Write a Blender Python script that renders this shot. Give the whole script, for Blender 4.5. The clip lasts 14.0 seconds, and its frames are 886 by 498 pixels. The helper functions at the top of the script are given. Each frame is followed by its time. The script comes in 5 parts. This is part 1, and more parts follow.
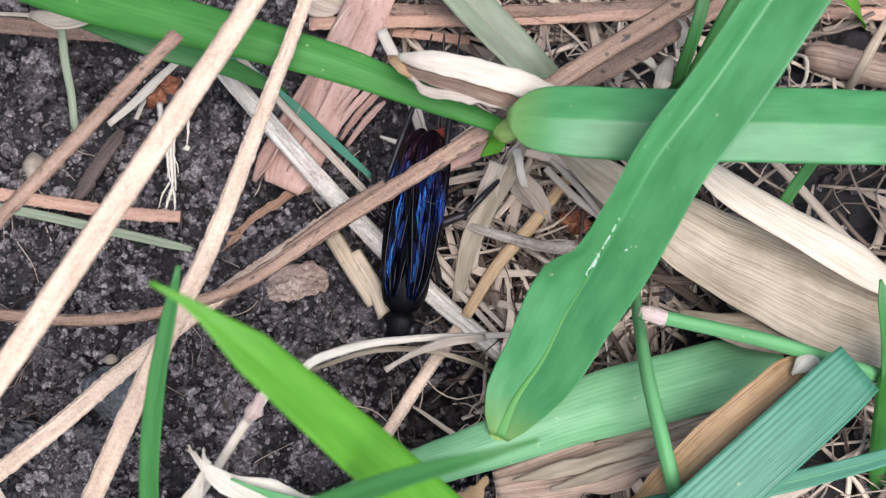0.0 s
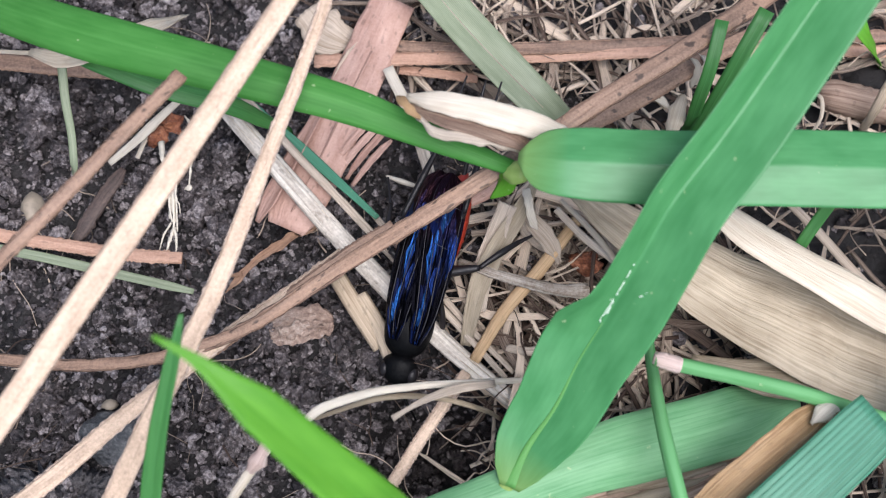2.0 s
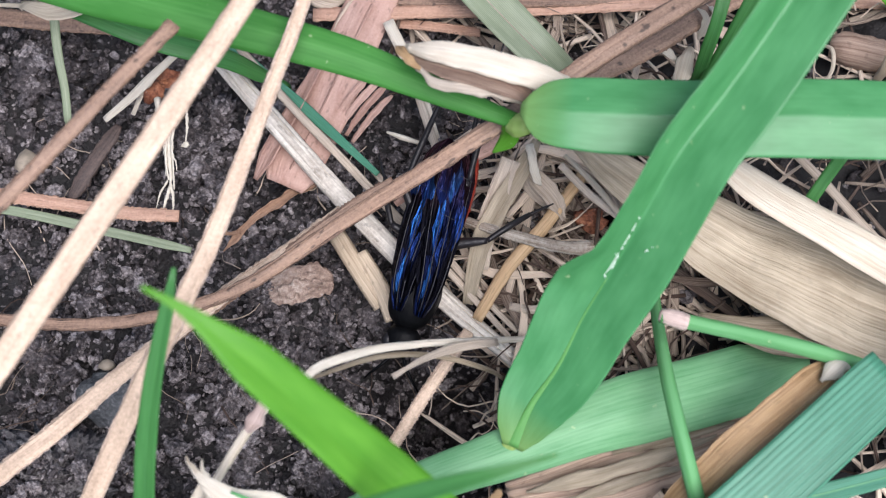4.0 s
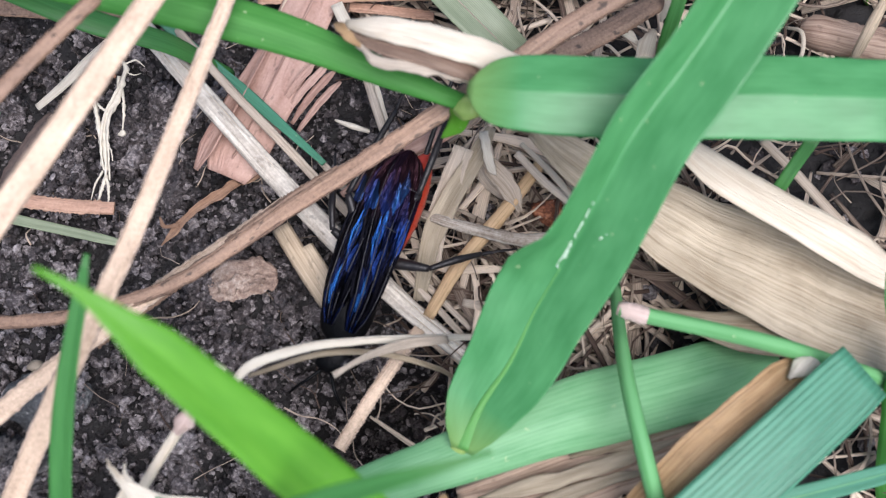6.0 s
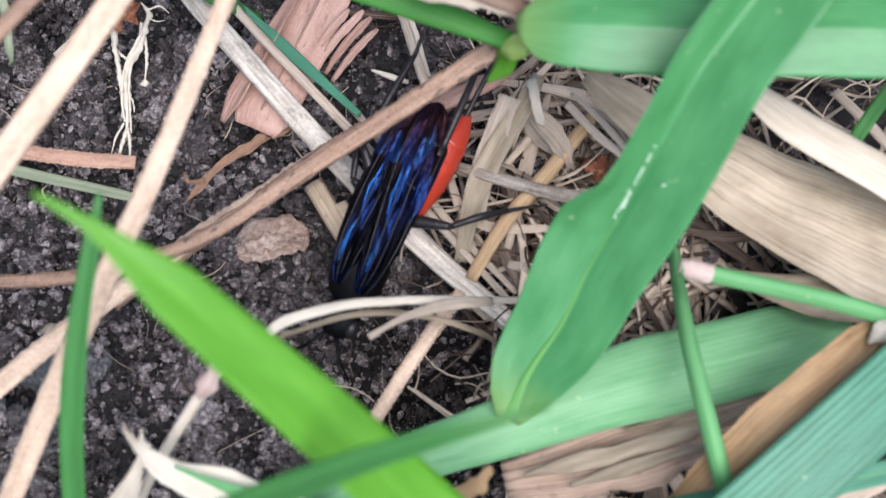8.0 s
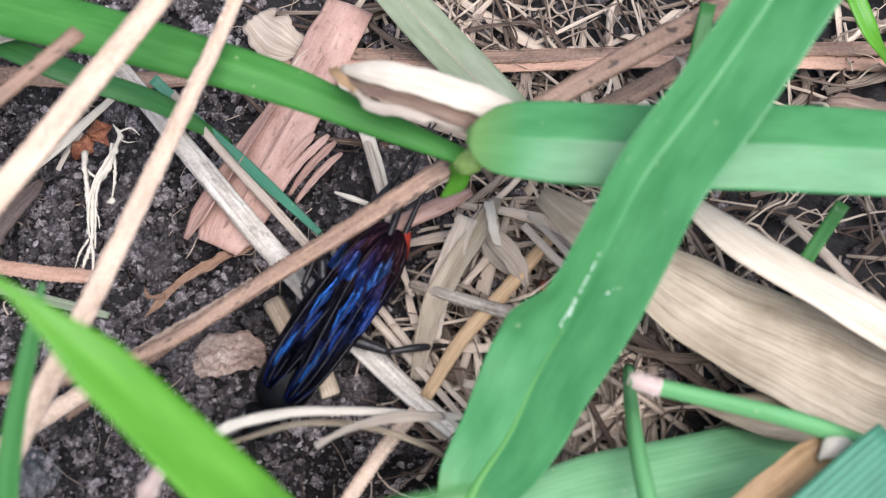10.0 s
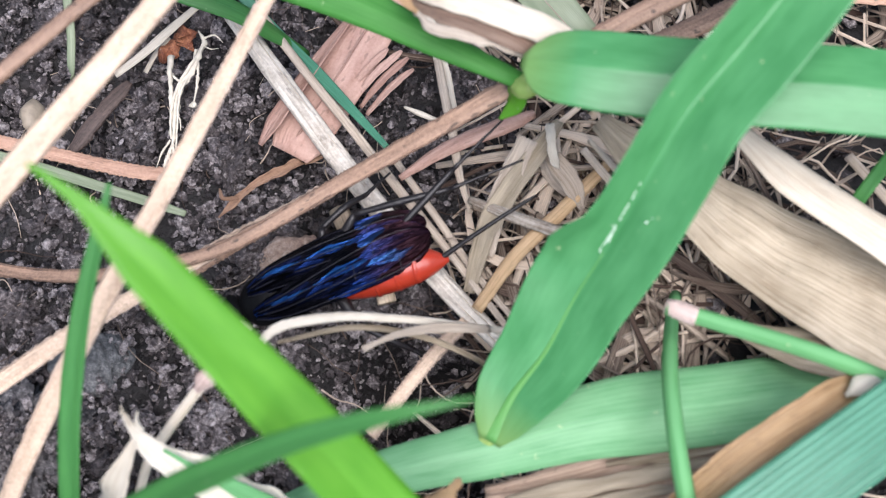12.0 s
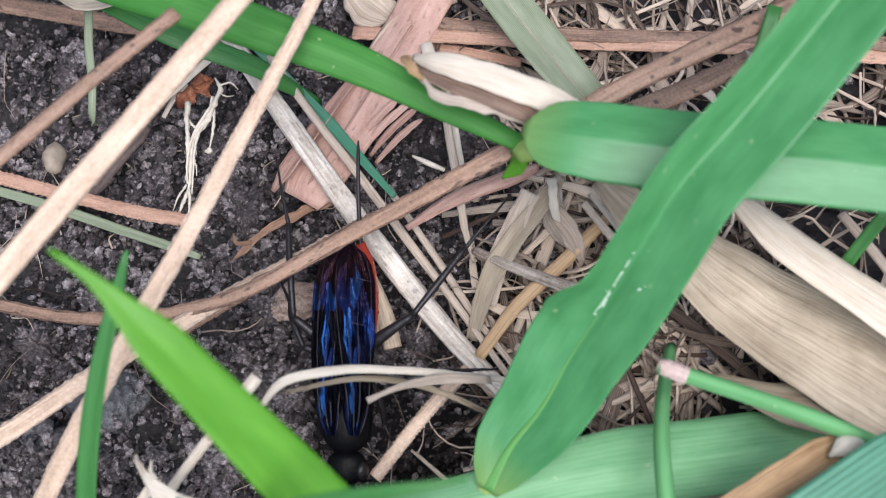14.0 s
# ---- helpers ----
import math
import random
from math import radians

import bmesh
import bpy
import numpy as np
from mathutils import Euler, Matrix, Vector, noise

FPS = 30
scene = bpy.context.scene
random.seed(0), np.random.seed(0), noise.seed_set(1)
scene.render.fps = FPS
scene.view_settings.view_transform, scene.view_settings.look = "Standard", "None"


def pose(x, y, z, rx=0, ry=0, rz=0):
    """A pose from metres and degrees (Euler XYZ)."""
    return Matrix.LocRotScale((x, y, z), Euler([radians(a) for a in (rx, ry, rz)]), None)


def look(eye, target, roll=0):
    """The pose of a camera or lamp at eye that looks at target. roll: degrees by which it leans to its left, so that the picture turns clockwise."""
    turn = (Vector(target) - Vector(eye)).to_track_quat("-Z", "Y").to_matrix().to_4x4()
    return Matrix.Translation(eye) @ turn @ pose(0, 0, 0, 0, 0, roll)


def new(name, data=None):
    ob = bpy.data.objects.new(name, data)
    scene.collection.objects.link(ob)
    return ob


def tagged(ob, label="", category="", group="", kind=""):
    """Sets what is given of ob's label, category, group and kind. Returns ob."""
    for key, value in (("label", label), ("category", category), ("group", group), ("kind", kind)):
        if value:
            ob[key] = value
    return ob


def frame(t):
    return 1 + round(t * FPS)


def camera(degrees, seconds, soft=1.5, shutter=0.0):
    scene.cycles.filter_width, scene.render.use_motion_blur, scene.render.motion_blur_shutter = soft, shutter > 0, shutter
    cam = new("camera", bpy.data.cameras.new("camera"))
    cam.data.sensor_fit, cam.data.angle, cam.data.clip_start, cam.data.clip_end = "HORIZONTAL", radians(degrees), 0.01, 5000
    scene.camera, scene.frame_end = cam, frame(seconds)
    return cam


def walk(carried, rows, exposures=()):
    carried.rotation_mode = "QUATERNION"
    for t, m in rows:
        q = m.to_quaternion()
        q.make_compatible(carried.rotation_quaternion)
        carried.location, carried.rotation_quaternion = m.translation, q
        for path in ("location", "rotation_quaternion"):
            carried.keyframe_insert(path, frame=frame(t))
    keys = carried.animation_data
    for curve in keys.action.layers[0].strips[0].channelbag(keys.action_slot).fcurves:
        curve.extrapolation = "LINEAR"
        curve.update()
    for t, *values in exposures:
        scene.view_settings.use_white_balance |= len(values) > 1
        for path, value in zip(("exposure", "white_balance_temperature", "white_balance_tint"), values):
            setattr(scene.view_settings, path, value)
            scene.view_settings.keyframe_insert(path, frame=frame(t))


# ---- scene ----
MM = 0.001

# ---- camera and its path (millimetres, degrees) ----
cam = camera(40.0, 14.0, soft=1.1)
cam.data.dof.use_dof, cam.data.dof.focus_distance, cam.data.dof.aperture_fstop = True, 0.103, 44.0
ROWS = [
    (0.0, 0.59, -28.66, 107.31, 14.80, -0.17, 0.00),
    (0.5, 1.42, -27.90, 106.40, 15.03, -0.10, 0.05),
    (1.0, 0.66, -27.96, 105.95, 15.10, 0.21, 0.10),
    (1.5, -0.00, -28.04, 104.66, 15.00, -0.00, -0.00),
    (2.0, -0.28, -26.63, 105.31, 16.02, -0.29, 0.04),
    (2.5, -1.53, -26.57, 104.80, 15.61, -0.16, -0.09),
    (3.0, -1.29, -27.45, 103.74, 14.79, 0.26, -0.32),
    (3.2, -0.21, -27.32, 103.65, 14.58, 0.19, -0.32),
    (5.3, 0.49, -28.13, 99.80, 15.11, 0.14, 0.54),
    (5.5, 0.73, -28.98, 99.09, 14.92, 0.25, 0.37),
    (6.0, 3.59, -27.85, 97.04, 15.58, -0.25, -0.21),
    (6.5, 2.04, -32.26, 113.27, 15.53, 0.85, -0.04),
    (7.0, 2.76, -33.76, 118.41, 15.13, 1.54, 0.06),
    (7.5, 0.02, -28.32, 90.06, 16.10, -0.81, -0.19),
    (8.0, 2.82, -28.95, 89.48, 15.54, 1.17, 0.48),
    (8.5, 3.34, -28.40, 88.86, 17.02, 0.12, 0.37),
    (8.7, 4.46, -27.22, 89.60, 18.45, -0.43, 0.54),
    (10.8, 6.28, -35.83, 88.09, 24.28, 1.53, 1.89),
    (11.0, 6.11, -34.76, 88.65, 24.19, 1.40, 2.14),
    (11.5, 9.13, -31.51, 91.49, 21.69, 2.36, 4.16),
    (12.0, 10.58, -33.19, 91.76, 19.55, 4.66, 6.43),
    (12.5, 12.39, -31.29, 92.56, 19.21, 4.89, 6.98),
    (13.0, 11.43, -31.14, 92.21, 19.68, 4.98, 6.94),
    (13.5, 12.10, -31.46, 94.24, 20.33, 4.87, 7.11),
    (14.0, 11.59, -29.46, 96.58, 18.97, 5.19, 7.45),
]
STOPS = ((0.0, 0.03), (3.0, 0.03), (5.5, 0.07), (7.0, 0.06), (8.0, 0.15), (8.7, 0.2), (10.8, 0.12), (11.0, 0.1), (11.5, -0.08), (12.0, 0.25), (12.5, 0.28), (13.0, 0.18), (14.0, -0.03))
walk(cam, [(t, pose(x * MM, y * MM, z * MM, a, b, c)) for t, x, y, z, a, b, c in ROWS], [(t, 1.29 + e) for t, e in STOPS])

# ---- light: bright open shade under a hazy sky ----
world = bpy.data.worlds.new("sky")
scene.world = world
world.use_nodes = True
wn = world.node_tree
sky = wn.nodes.new("ShaderNodeTexSky")
sky.sky_type, sky.sun_disc = "NISHITA", False
sky.sun_elevation, sky.sun_rotation = radians(68), radians(143)
sky.air_density, sky.dust_density, sky.ozone_density = 1.0, 1.6, 1.2
wn.links.new(sky.outputs[0], wn.nodes["Background"].inputs[0])
wn.nodes["Background"].inputs[1].default_value = 0.062
sun = new("sun", bpy.data.lights.new("sun", "SUN"))
sun.data.energy, sun.data.angle, sun.data.color = 2.3, radians(55), (0.965, 0.945, 1.0)
sun.matrix_world = look((0.22, -0.30, 0.92), (0, 0, 0))


# ---- materials ----
class Nodes:
    """A small writer for node materials."""

    def __init__(self, name):
        self.m = bpy.data.materials.new(name)
        self.m.use_nodes = True
        self.t = self.m.node_tree
        self.bsdf = self.t.nodes["Principled BSDF"]
        self.out = self.t.nodes["Material Output"]

    def node(self, kind, *links, **values):
        n = self.t.nodes.new(kind)
        for k, v in values.items():
            if k == "op":
                n.operation = v
            elif k == "blend":
                n.data_type, n.blend_type = "RGBA", v
            else:
                n.inputs[k.replace("_", " ")].default_value = v
        for a, b in links:
            self.t.links.new(a, n.inputs[b])
        return n

    def math(self, op, a, b=0.0, c=0.0):
        n = self.t.nodes.new("ShaderNodeMath")
        n.operation = op
        for i, v in enumerate((a, b, c)):
            if isinstance(v, (int, float)):
                n.inputs[i].default_value = v
            else:
                self.t.links.new(v, n.inputs[i])
        return n.outputs[0]

    def noise(self, vec, scale, detail=4.0, rough=0.55):
        n = self.t.nodes.new("ShaderNodeTexNoise")
        n.inputs["Scale"].default_value, n.inputs["Detail"].default_value, n.inputs["Roughness"].default_value = scale, detail, rough
        self.t.links.new(vec, n.inputs["Vector"])
        return n.outputs[0]

    def ramp(self, fac, *stops):
        n = self.t.nodes.new("ShaderNodeValToRGB")
        e = n.color_ramp.elements
        while len(e) < len(stops):
            e.new(0.5)
        for s, (p, c) in zip(e, stops):
            s.position, s.color = p, (*c, 1) if len(c) == 3 else c
        self.t.links.new(fac, n.inputs[0])
        return n.outputs[0]

    def mix(self, fac, a, b, blend="MIX"):
        n = self.t.nodes.new("ShaderNodeMix")
        n.data_type, n.blend_type = "RGBA", blend
        for i, v in ((0, fac), (6, a), (7, b)):
            if isinstance(v, (int, float)):
                n.inputs[i].default_value = v
            elif isinstance(v, tuple):
                n.inputs[i].default_value = (*v, 1)
            else:
                self.t.links.new(v, n.inputs[i])
        return n.outputs[2]

    def coords(self):
        n = self.t.nodes.new("ShaderNodeTexCoord")
        return n.outputs["Object"], n.outputs["UV"]

    def random(self):
        return self.t.nodes.new("ShaderNodeObjectInfo").outputs["Random"]

    def island(self):
        return self.t.nodes.new("ShaderNodeNewGeometry").outputs["Random Per Island"]

    def split(self, uv):
        n = self.t.nodes.new("ShaderNodeSeparateXYZ")
        self.t.links.new(uv, n.inputs[0])
        return n.outputs[0], n.outputs[1]

    def stretch(self, vec, sx, sy, sz=1.0):
        n = self.t.nodes.new("ShaderNodeMapping")
        n.inputs["Scale"].default_value = (sx, sy, sz)
        self.t.links.new(vec, n.inputs[0])
        return n.outputs[0]

    def bump(self, height, strength, distance):
        n = self.t.nodes.new("ShaderNodeBump")
        n.inputs["Strength"].default_value, n.inputs["Distance"].default_value = strength, distance
        self.t.links.new(height, n.inputs["Height"])
        self.t.links.new(n.outputs[0], self.bsdf.inputs["Normal"])
        return n.outputs[0]

    def finish(self, colour, rough=0.5, through_colour=None, through_share=0.3, spec=0.5):
        b = self.bsdf
        for key, v in (("Base Color", colour), ("Roughness", rough)):
            if isinstance(v, tuple):
                b.inputs[key].default_value = (*v, 1)
            elif isinstance(v, (int, float)):
                b.inputs[key].default_value = v
            else:
                self.t.links.new(v, b.inputs[key])
        b.inputs["Specular IOR Level"].default_value = spec
        if through_colour is not None:
            tr = self.t.nodes.new("ShaderNodeBsdfTranslucent")
            if isinstance(through_colour, tuple):
                tr.inputs[0].default_value = (*through_colour, 1)
            else:
                self.t.links.new(through_colour, tr.inputs[0])
            mx = self.t.nodes.new("ShaderNodeMixShader")
            mx.inputs[0].default_value = through_share
            self.t.links.new(b.outputs[0], mx.inputs[1])
            self.t.links.new(tr.outputs[0], mx.inputs[2])
            self.t.links.new(mx.outputs[0], self.out.inputs[0])
        return self.m


def leaf_material(name, dark, light, veins=16, through_share=0.3, rough=0.42, rib=0.5, yellow=0.0, vein_tone=0.08, relief=0.15, fibre_tone=0.25, gloss=0.5):
    """Living grass: fine lengthwise veins, a pale midrib, mottling and tiny specks. u runs across, v along in centimetres."""
    n = Nodes(name)
    ob, uv = n.coords()
    u, v = n.split(uv)
    wave = n.math("SINE", n.math("MULTIPLY", u, veins * 6.283))
    wave = n.math("MULTIPLY_ADD", wave, 0.5, 0.5)
    blotch = n.noise(n.stretch(uv, 3.0, 1.3), 1.6, 3)
    fibre = n.noise(n.stretch(uv, 60.0, 1.2), 1.0, 4)
    f = n.math("MULTIPLY_ADD", wave, vein_tone, n.math("MULTIPLY_ADD", blotch, 0.9, n.math("MULTIPLY", fibre, fibre_tone)))
    col = n.ramp(f, (0.35, dark), (0.95, light))
    near = n.math("ABSOLUTE", n.math("SUBTRACT", u, 0.5))
    ribf = n.math("SMOOTH_MIN", 1.0, n.math("MAXIMUM", 0.0, n.math("MULTIPLY_ADD", near, -28.0, 1.0)), 0.1)
    col = n.mix(n.math("MULTIPLY", ribf, rib), col, tuple(min(1, c * 1.7 + 0.03) for c in light))
    if yellow:
        end = n.math("MAXIMUM", 0.0, n.math("MULTIPLY_ADD", v, -2.6, 1.0))
        col = n.mix(n.math("MULTIPLY", end, yellow), col, (0.42, 0.46, 0.10))
    speck = n.ramp(n.noise(ob, 1500.0, 2), (0.73, (0, 0, 0)), (0.78, (1, 1, 1)))
    col = n.mix(n.math("MULTIPLY", speck, 0.5), col, (0.45, 0.55, 0.30))
    n.bump(n.math("MULTIPLY_ADD", wave, 0.6, fibre), relief, 0.00012)
    return n.finish(col, rough, n.mix(0.5, col, (0.25, 0.5, 0.03)), through_share, gloss)


def straw_material(name, dark, light, specks=0.0, rough=0.6, through_share=0.12, fibres=26.0, by_island=False, grain=1.05, stipple=0.0, patch=0.5, fleck=(4.0, 4.5)):
    """Dead grass and needles: lengthwise fibres, weathering, dark spots; each piece a shade of its own."""
    n = Nodes(name)
    ob, uv = n.coords()
    fibre = n.noise(n.stretch(uv, fibres, 1.0), 1.0, 5, 0.65)
    blotch = n.noise(n.stretch(uv, 2.0, 1.5), 1.4, 3)
    rnd = n.island() if by_island else n.random()
    f = n.math("MULTIPLY_ADD", fibre, grain, n.math("MULTIPLY_ADD", blotch, patch, n.math("MULTIPLY_ADD", rnd, 0.8 if by_island else 0.3, (-0.66 if by_island else -0.43) + 0.5 * (1.55 - grain - patch))))
    if stipple:
        dots = n.noise(ob, 4200.0, 2, 0.6)
        f = n.math("MULTIPLY_ADD", dots, stipple, n.math("SUBTRACT", f, stipple / 2))
    col = n.ramp(f, (0.2, dark), (0.8, light))
    if specks:
        s = n.ramp(n.noise(n.stretch(uv, *fleck), 2.4, 2, 0.4), (0.62, (0, 0, 0)), (0.68, (1, 1, 1)))
        col = n.mix(n.math("MULTIPLY", s, specks), col, (0.03, 0.02, 0.016))
    n.bump(fibre, 0.9, 0.00025)
    return n.finish(col, rough, col, through_share)


def soil_material(name, dark, mid, light, by_island=False, tone=0.3, glints=0.5):
    n = Nodes(name)
    ob, uv = n.coords()
    fine = n.noise(ob, 2600.0, 6, 0.75)
    coarse = n.noise(ob, 160.0, 4)
    rnd = n.island() if by_island else coarse
    f = n.math("MULTIPLY_ADD", fine, 1.5, n.math("MULTIPLY_ADD", coarse, 0.5, n.math("MULTIPLY_ADD", rnd, tone, -0.5 - tone / 2)))
    col = n.ramp(f, (0.22, dark), (0.52, mid), (0.88, light))
    glint = n.ramp(n.noise(ob, 3300.0, 1), (0.74, (0, 0, 0)), (0.78, (1, 1, 1)))
    col = n.mix(n.math("MULTIPLY", glint, glints), col, (0.42, 0.40, 0.38))
    grains = n.noise(ob, 1500.0, 4, 0.75)
    n.bump(n.math("MULTIPLY_ADD", fine, 0.6, grains), 1.0, 0.0003)
    return n.finish(col, n.ramp(fine, (0.35, (0.3, 0.3, 0.3)), (0.65, (0.7, 0.7, 0.7))), spec=0.5)


def plain(name, colour, rough=0.5, vary=0.25, scale=900.0, through_share=0.0, metal=0.0, spec=0.5):
    n = Nodes(name)
    ob, uv = n.coords()
    g = n.noise(ob, scale, 4)
    col = n.mix(g, tuple(c * (1 - vary) for c in colour), tuple(min(1, c * (1 + vary)) for c in colour))
    n.bump(g, 0.4, 0.00015)
    n.bsdf.inputs["Metallic"].default_value = metal
    return n.finish(col, rough, col if through_share else None, through_share, spec)


GREEN = leaf_material("grass_green", (0.050, 0.218, 0.072), (0.116, 0.362, 0.145), 14, 0.22, 0.36, 0.05, vein_tone=0.03, relief=0.03, fibre_tone=0.12, gloss=0.42, yellow=0.3)
GREEN_STEM = leaf_material("grass_stem_green", (0.034, 0.165, 0.026), (0.078, 0.262, 0.058), 9, 0.2, 0.55, 0.1, gloss=0.22)
GREEN_FRESH = leaf_material("grass_fresh", (0.085, 0.31, 0.02), (0.18, 0.48, 0.05), 10, 0.38, 0.40, 0.12)
GREEN_PALE = leaf_material("grass_pale", (0.06, 0.23, 0.085), (0.19, 0.41, 0.205), 15, 0.22, 0.45, 0.1, vein_tone=0.08, fibre_tone=0.7, gloss=0.3)
GREEN_RIDGE = leaf_material("grass_ridge", (0.085, 0.28, 0.06), (0.155, 0.40, 0.115), 3, 0.25, 0.4, 0.0, gloss=0.6)
GREEN_TUBE = leaf_material("grass_tube", (0.06, 0.25, 0.07), (0.16, 0.41, 0.17), 5, 0.25, 0.6, 0.0, vein_tone=0.3, fibre_tone=0.6, gloss=0.2)
GREEN_BLUE = leaf_material("grass_bluish", (0.030, 0.135, 0.075), (0.085, 0.28, 0.175), 10, 0.2, 0.45, 0.0, vein_tone=0.35, relief=0.3)
GREEN_DARK = leaf_material("grass_dark", (0.035, 0.15, 0.035), (0.08, 0.28, 0.07), 8, 0.25, 0.42, 0.2)
GREEN_GREY = leaf_material("grass_greyish", (0.13, 0.165, 0.09), (0.30, 0.34, 0.23), 26, 0.15, 0.5, 0.1, vein_tone=0.25)
GREEN_COLLAR = leaf_material("grass_collar", (0.24, 0.40, 0.09), (0.46, 0.58, 0.20), 8, 0.3, 0.5, 0.0)
NEEDLE_TAN = straw_material("needle_tan", (0.28, 0.185, 0.12), (0.74, 0.56, 0.415), 0.2, 0.5, 0.05, 7.0, grain=0.6, stipple=0.55, patch=0.6)
NEEDLE_BROWN = straw_material("needle_brown", (0.09, 0.052, 0.037), (0.40, 0.255, 0.175), 0.75, 0.5, 0.05, 7.0, grain=0.8, stipple=0.6, fleck=(2.6, 3.4))
NEEDLE_PINK = straw_material("needle_pink", (0.33, 0.175, 0.115), (0.65, 0.41, 0.295), 0.25, 0.5, 0.05, 9.0, grain=0.7, stipple=0.5)
EDGE = straw_material("needle_edge", (0.34, 0.23, 0.165), (0.76, 0.60, 0.48), 0.2, 0.5, 0.05, 9.0, grain=0.5, stipple=0.8)
STRAW = straw_material("straw", (0.30, 0.21, 0.13), (0.76, 0.62, 0.46), 0.25)
STRAW_PALE = straw_material("straw_pale", (0.36, 0.265, 0.185), (0.90, 0.78, 0.65), 0.12, 0.6, 0.15)
STRAW_WHITE = straw_material("straw_white", (0.66, 0.54, 0.40), (0.98, 0.91, 0.78), 0.0, 0.6, 0.15)
FRAYED = straw_material("frayed_end", (0.45, 0.30, 0.25), (0.85, 0.70, 0.64), 0.0, 0.6, 0.15, 20.0)
BLEACHED = straw_material("straw_bleached", (0.20, 0.15, 0.11), (0.88, 0.81, 0.71), 0.35, 0.6, 0.1, 14.0, grain=0.9, stipple=0.35, patch=0.95)
DRY_LEAF = straw_material("dry_leaf", (0.27, 0.20, 0.125), (0.74, 0.635, 0.48), 0.1, 0.5, 0.22, 34.0, grain=0.85, patch=0.75)
DRY_PINK = straw_material("dry_leaf_pink", (0.36, 0.195, 0.145), (0.70, 0.47, 0.39), 0.3, 0.5, 0.18, 5.0, grain=0.35, stipple=0.3, patch=0.9)
DRY_ORANGE = straw_material("dry_leaf_orange", (0.20, 0.10, 0.06), (0.60, 0.38, 0.25), 0.3, 0.5, 0.18, 12.0, grain=0.8, stipple=0.3)
DRY_MIXED = straw_material("dry_leaf_mixed", (0.17, 0.095, 0.065), (0.66, 0.50, 0.38), 0.25, 0.6, 0.12, 34.0)
DRY_BROWN = straw_material("dry_leaf_brown", (0.42, 0.25, 0.12), (0.82, 0.58, 0.34), 0.15, 0.45, 0.2, 24.0)
LITTER = straw_material("litter", (0.085, 0.050, 0.035), (0.84, 0.68, 0.53), 0.3, 0.65, 0.1, 12.0, True)
# base soil: shade of the gaps between crumbs is put into its near-black colour
SHADED_SOIL = soil_material("soil", (0.005, 0.004, 0.004), (0.012, 0.010, 0.010), (0.035, 0.030, 0.030), glints=0.05)
CLOD = soil_material("soil_clod", (0.012, 0.0095, 0.010), (0.085, 0.070, 0.071), (0.44, 0.39, 0.39), False, 0.3, 0.3)
CRUMB = soil_material("soil_crumb", (0.007, 0.0055, 0.006), (0.078, 0.064, 0.065), (0.46, 0.41, 0.405), True, 0.4, 0.3)
GRIT = soil_material("soil_grit", (0.006, 0.005, 0.005), (0.045, 0.037, 0.037), (0.30, 0.27, 0.265), True, 0.6, 0.1)
CAKED = soil_material("soil_caked", (0.025, 0.022, 0.022), (0.115, 0.103, 0.102), (0.40, 0.37, 0.36), False, 0.3, 0.4)
BARK = straw_material("bark_splinter", (0.03, 0.02, 0.017), (0.17, 0.115, 0.095), 0.4, 0.65, 0.0, 10.0, stipple=0.4)
STONE = soil_material("stone", (0.03, 0.031, 0.033), (0.10, 0.102, 0.105), (0.30, 0.295, 0.29))
PEBBLE = plain("pebble", (0.27, 0.22, 0.165), 0.6, 0.45, 1600.0)
CHIP = soil_material("bark_chip", (0.14, 0.09, 0.07), (0.30, 0.21, 0.165), (0.55, 0.45, 0.38))
SEED = soil_material("seed_red", (0.04, 0.012, 0.008), (0.21, 0.065, 0.03), (0.52, 0.23, 0.12))
SCUFF = plain("scuff_white", (0.48, 0.60, 0.47), 0.6, 0.45, 2500.0)
ROOT = plain("root_white", (0.62, 0.56, 0.46), 0.65, 0.4, 1800.0)


# ---- mesh helpers (millimetres in, metres out) ----
def spline(pts, n):
    """n points on a smooth curve through pts; each point may carry extra values after x, y, z."""
    p = np.array(pts, float)
    if len(p) == 2:
        return p[0] + (p[1] - p[0]) * np.linspace(0, 1, n)[:, None]
    d = np.r_[0, np.cumsum(np.linalg.norm(np.diff(p[:, :3], axis=0), axis=1))]
    m = np.gradient(p, d, axis=0)
    s = np.linspace(0, d[-1], n)
    i = np.clip(np.searchsorted(d, s, "right") - 1, 0, len(p) - 2)
    h = (d[i + 1] - d[i])[:, None]
    x = (s - d[i])[:, None] / h
    return (2 * x**3 - 3 * x**2 + 1) * p[i] + (x**3 - 2 * x**2 + x) * h * m[i] + (3 * x**2 - 2 * x**3) * p[i + 1] + (x**3 - x**2) * h * m[i + 1]


def frames(c, up=(0, 0, 1), roll=None):
    """Tangents, sides and normals along a curve."""
    t = np.gradient(c, axis=0)
    t /= np.linalg.norm(t, axis=1)[:, None] + 1e-12
    s = np.cross(t, np.array(up, float))
    bad = np.linalg.norm(s, axis=1) < 0.12
    s[bad] = np.cross(t[bad], np.array((0.3, 1.0, 0.1)))
    for i in range(1, len(s)):
        if s[i] @ s[i - 1] < 0:
            s[i] = -s[i]
    s /= np.linalg.norm(s, axis=1)[:, None] + 1e-12
    n = np.cross(s, t)
    if roll is not None:
        a = np.radians(roll)[:, None]
        s, n = s * np.cos(a) + n * np.sin(a), n * np.cos(a) - s * np.sin(a)
    return t, s, n


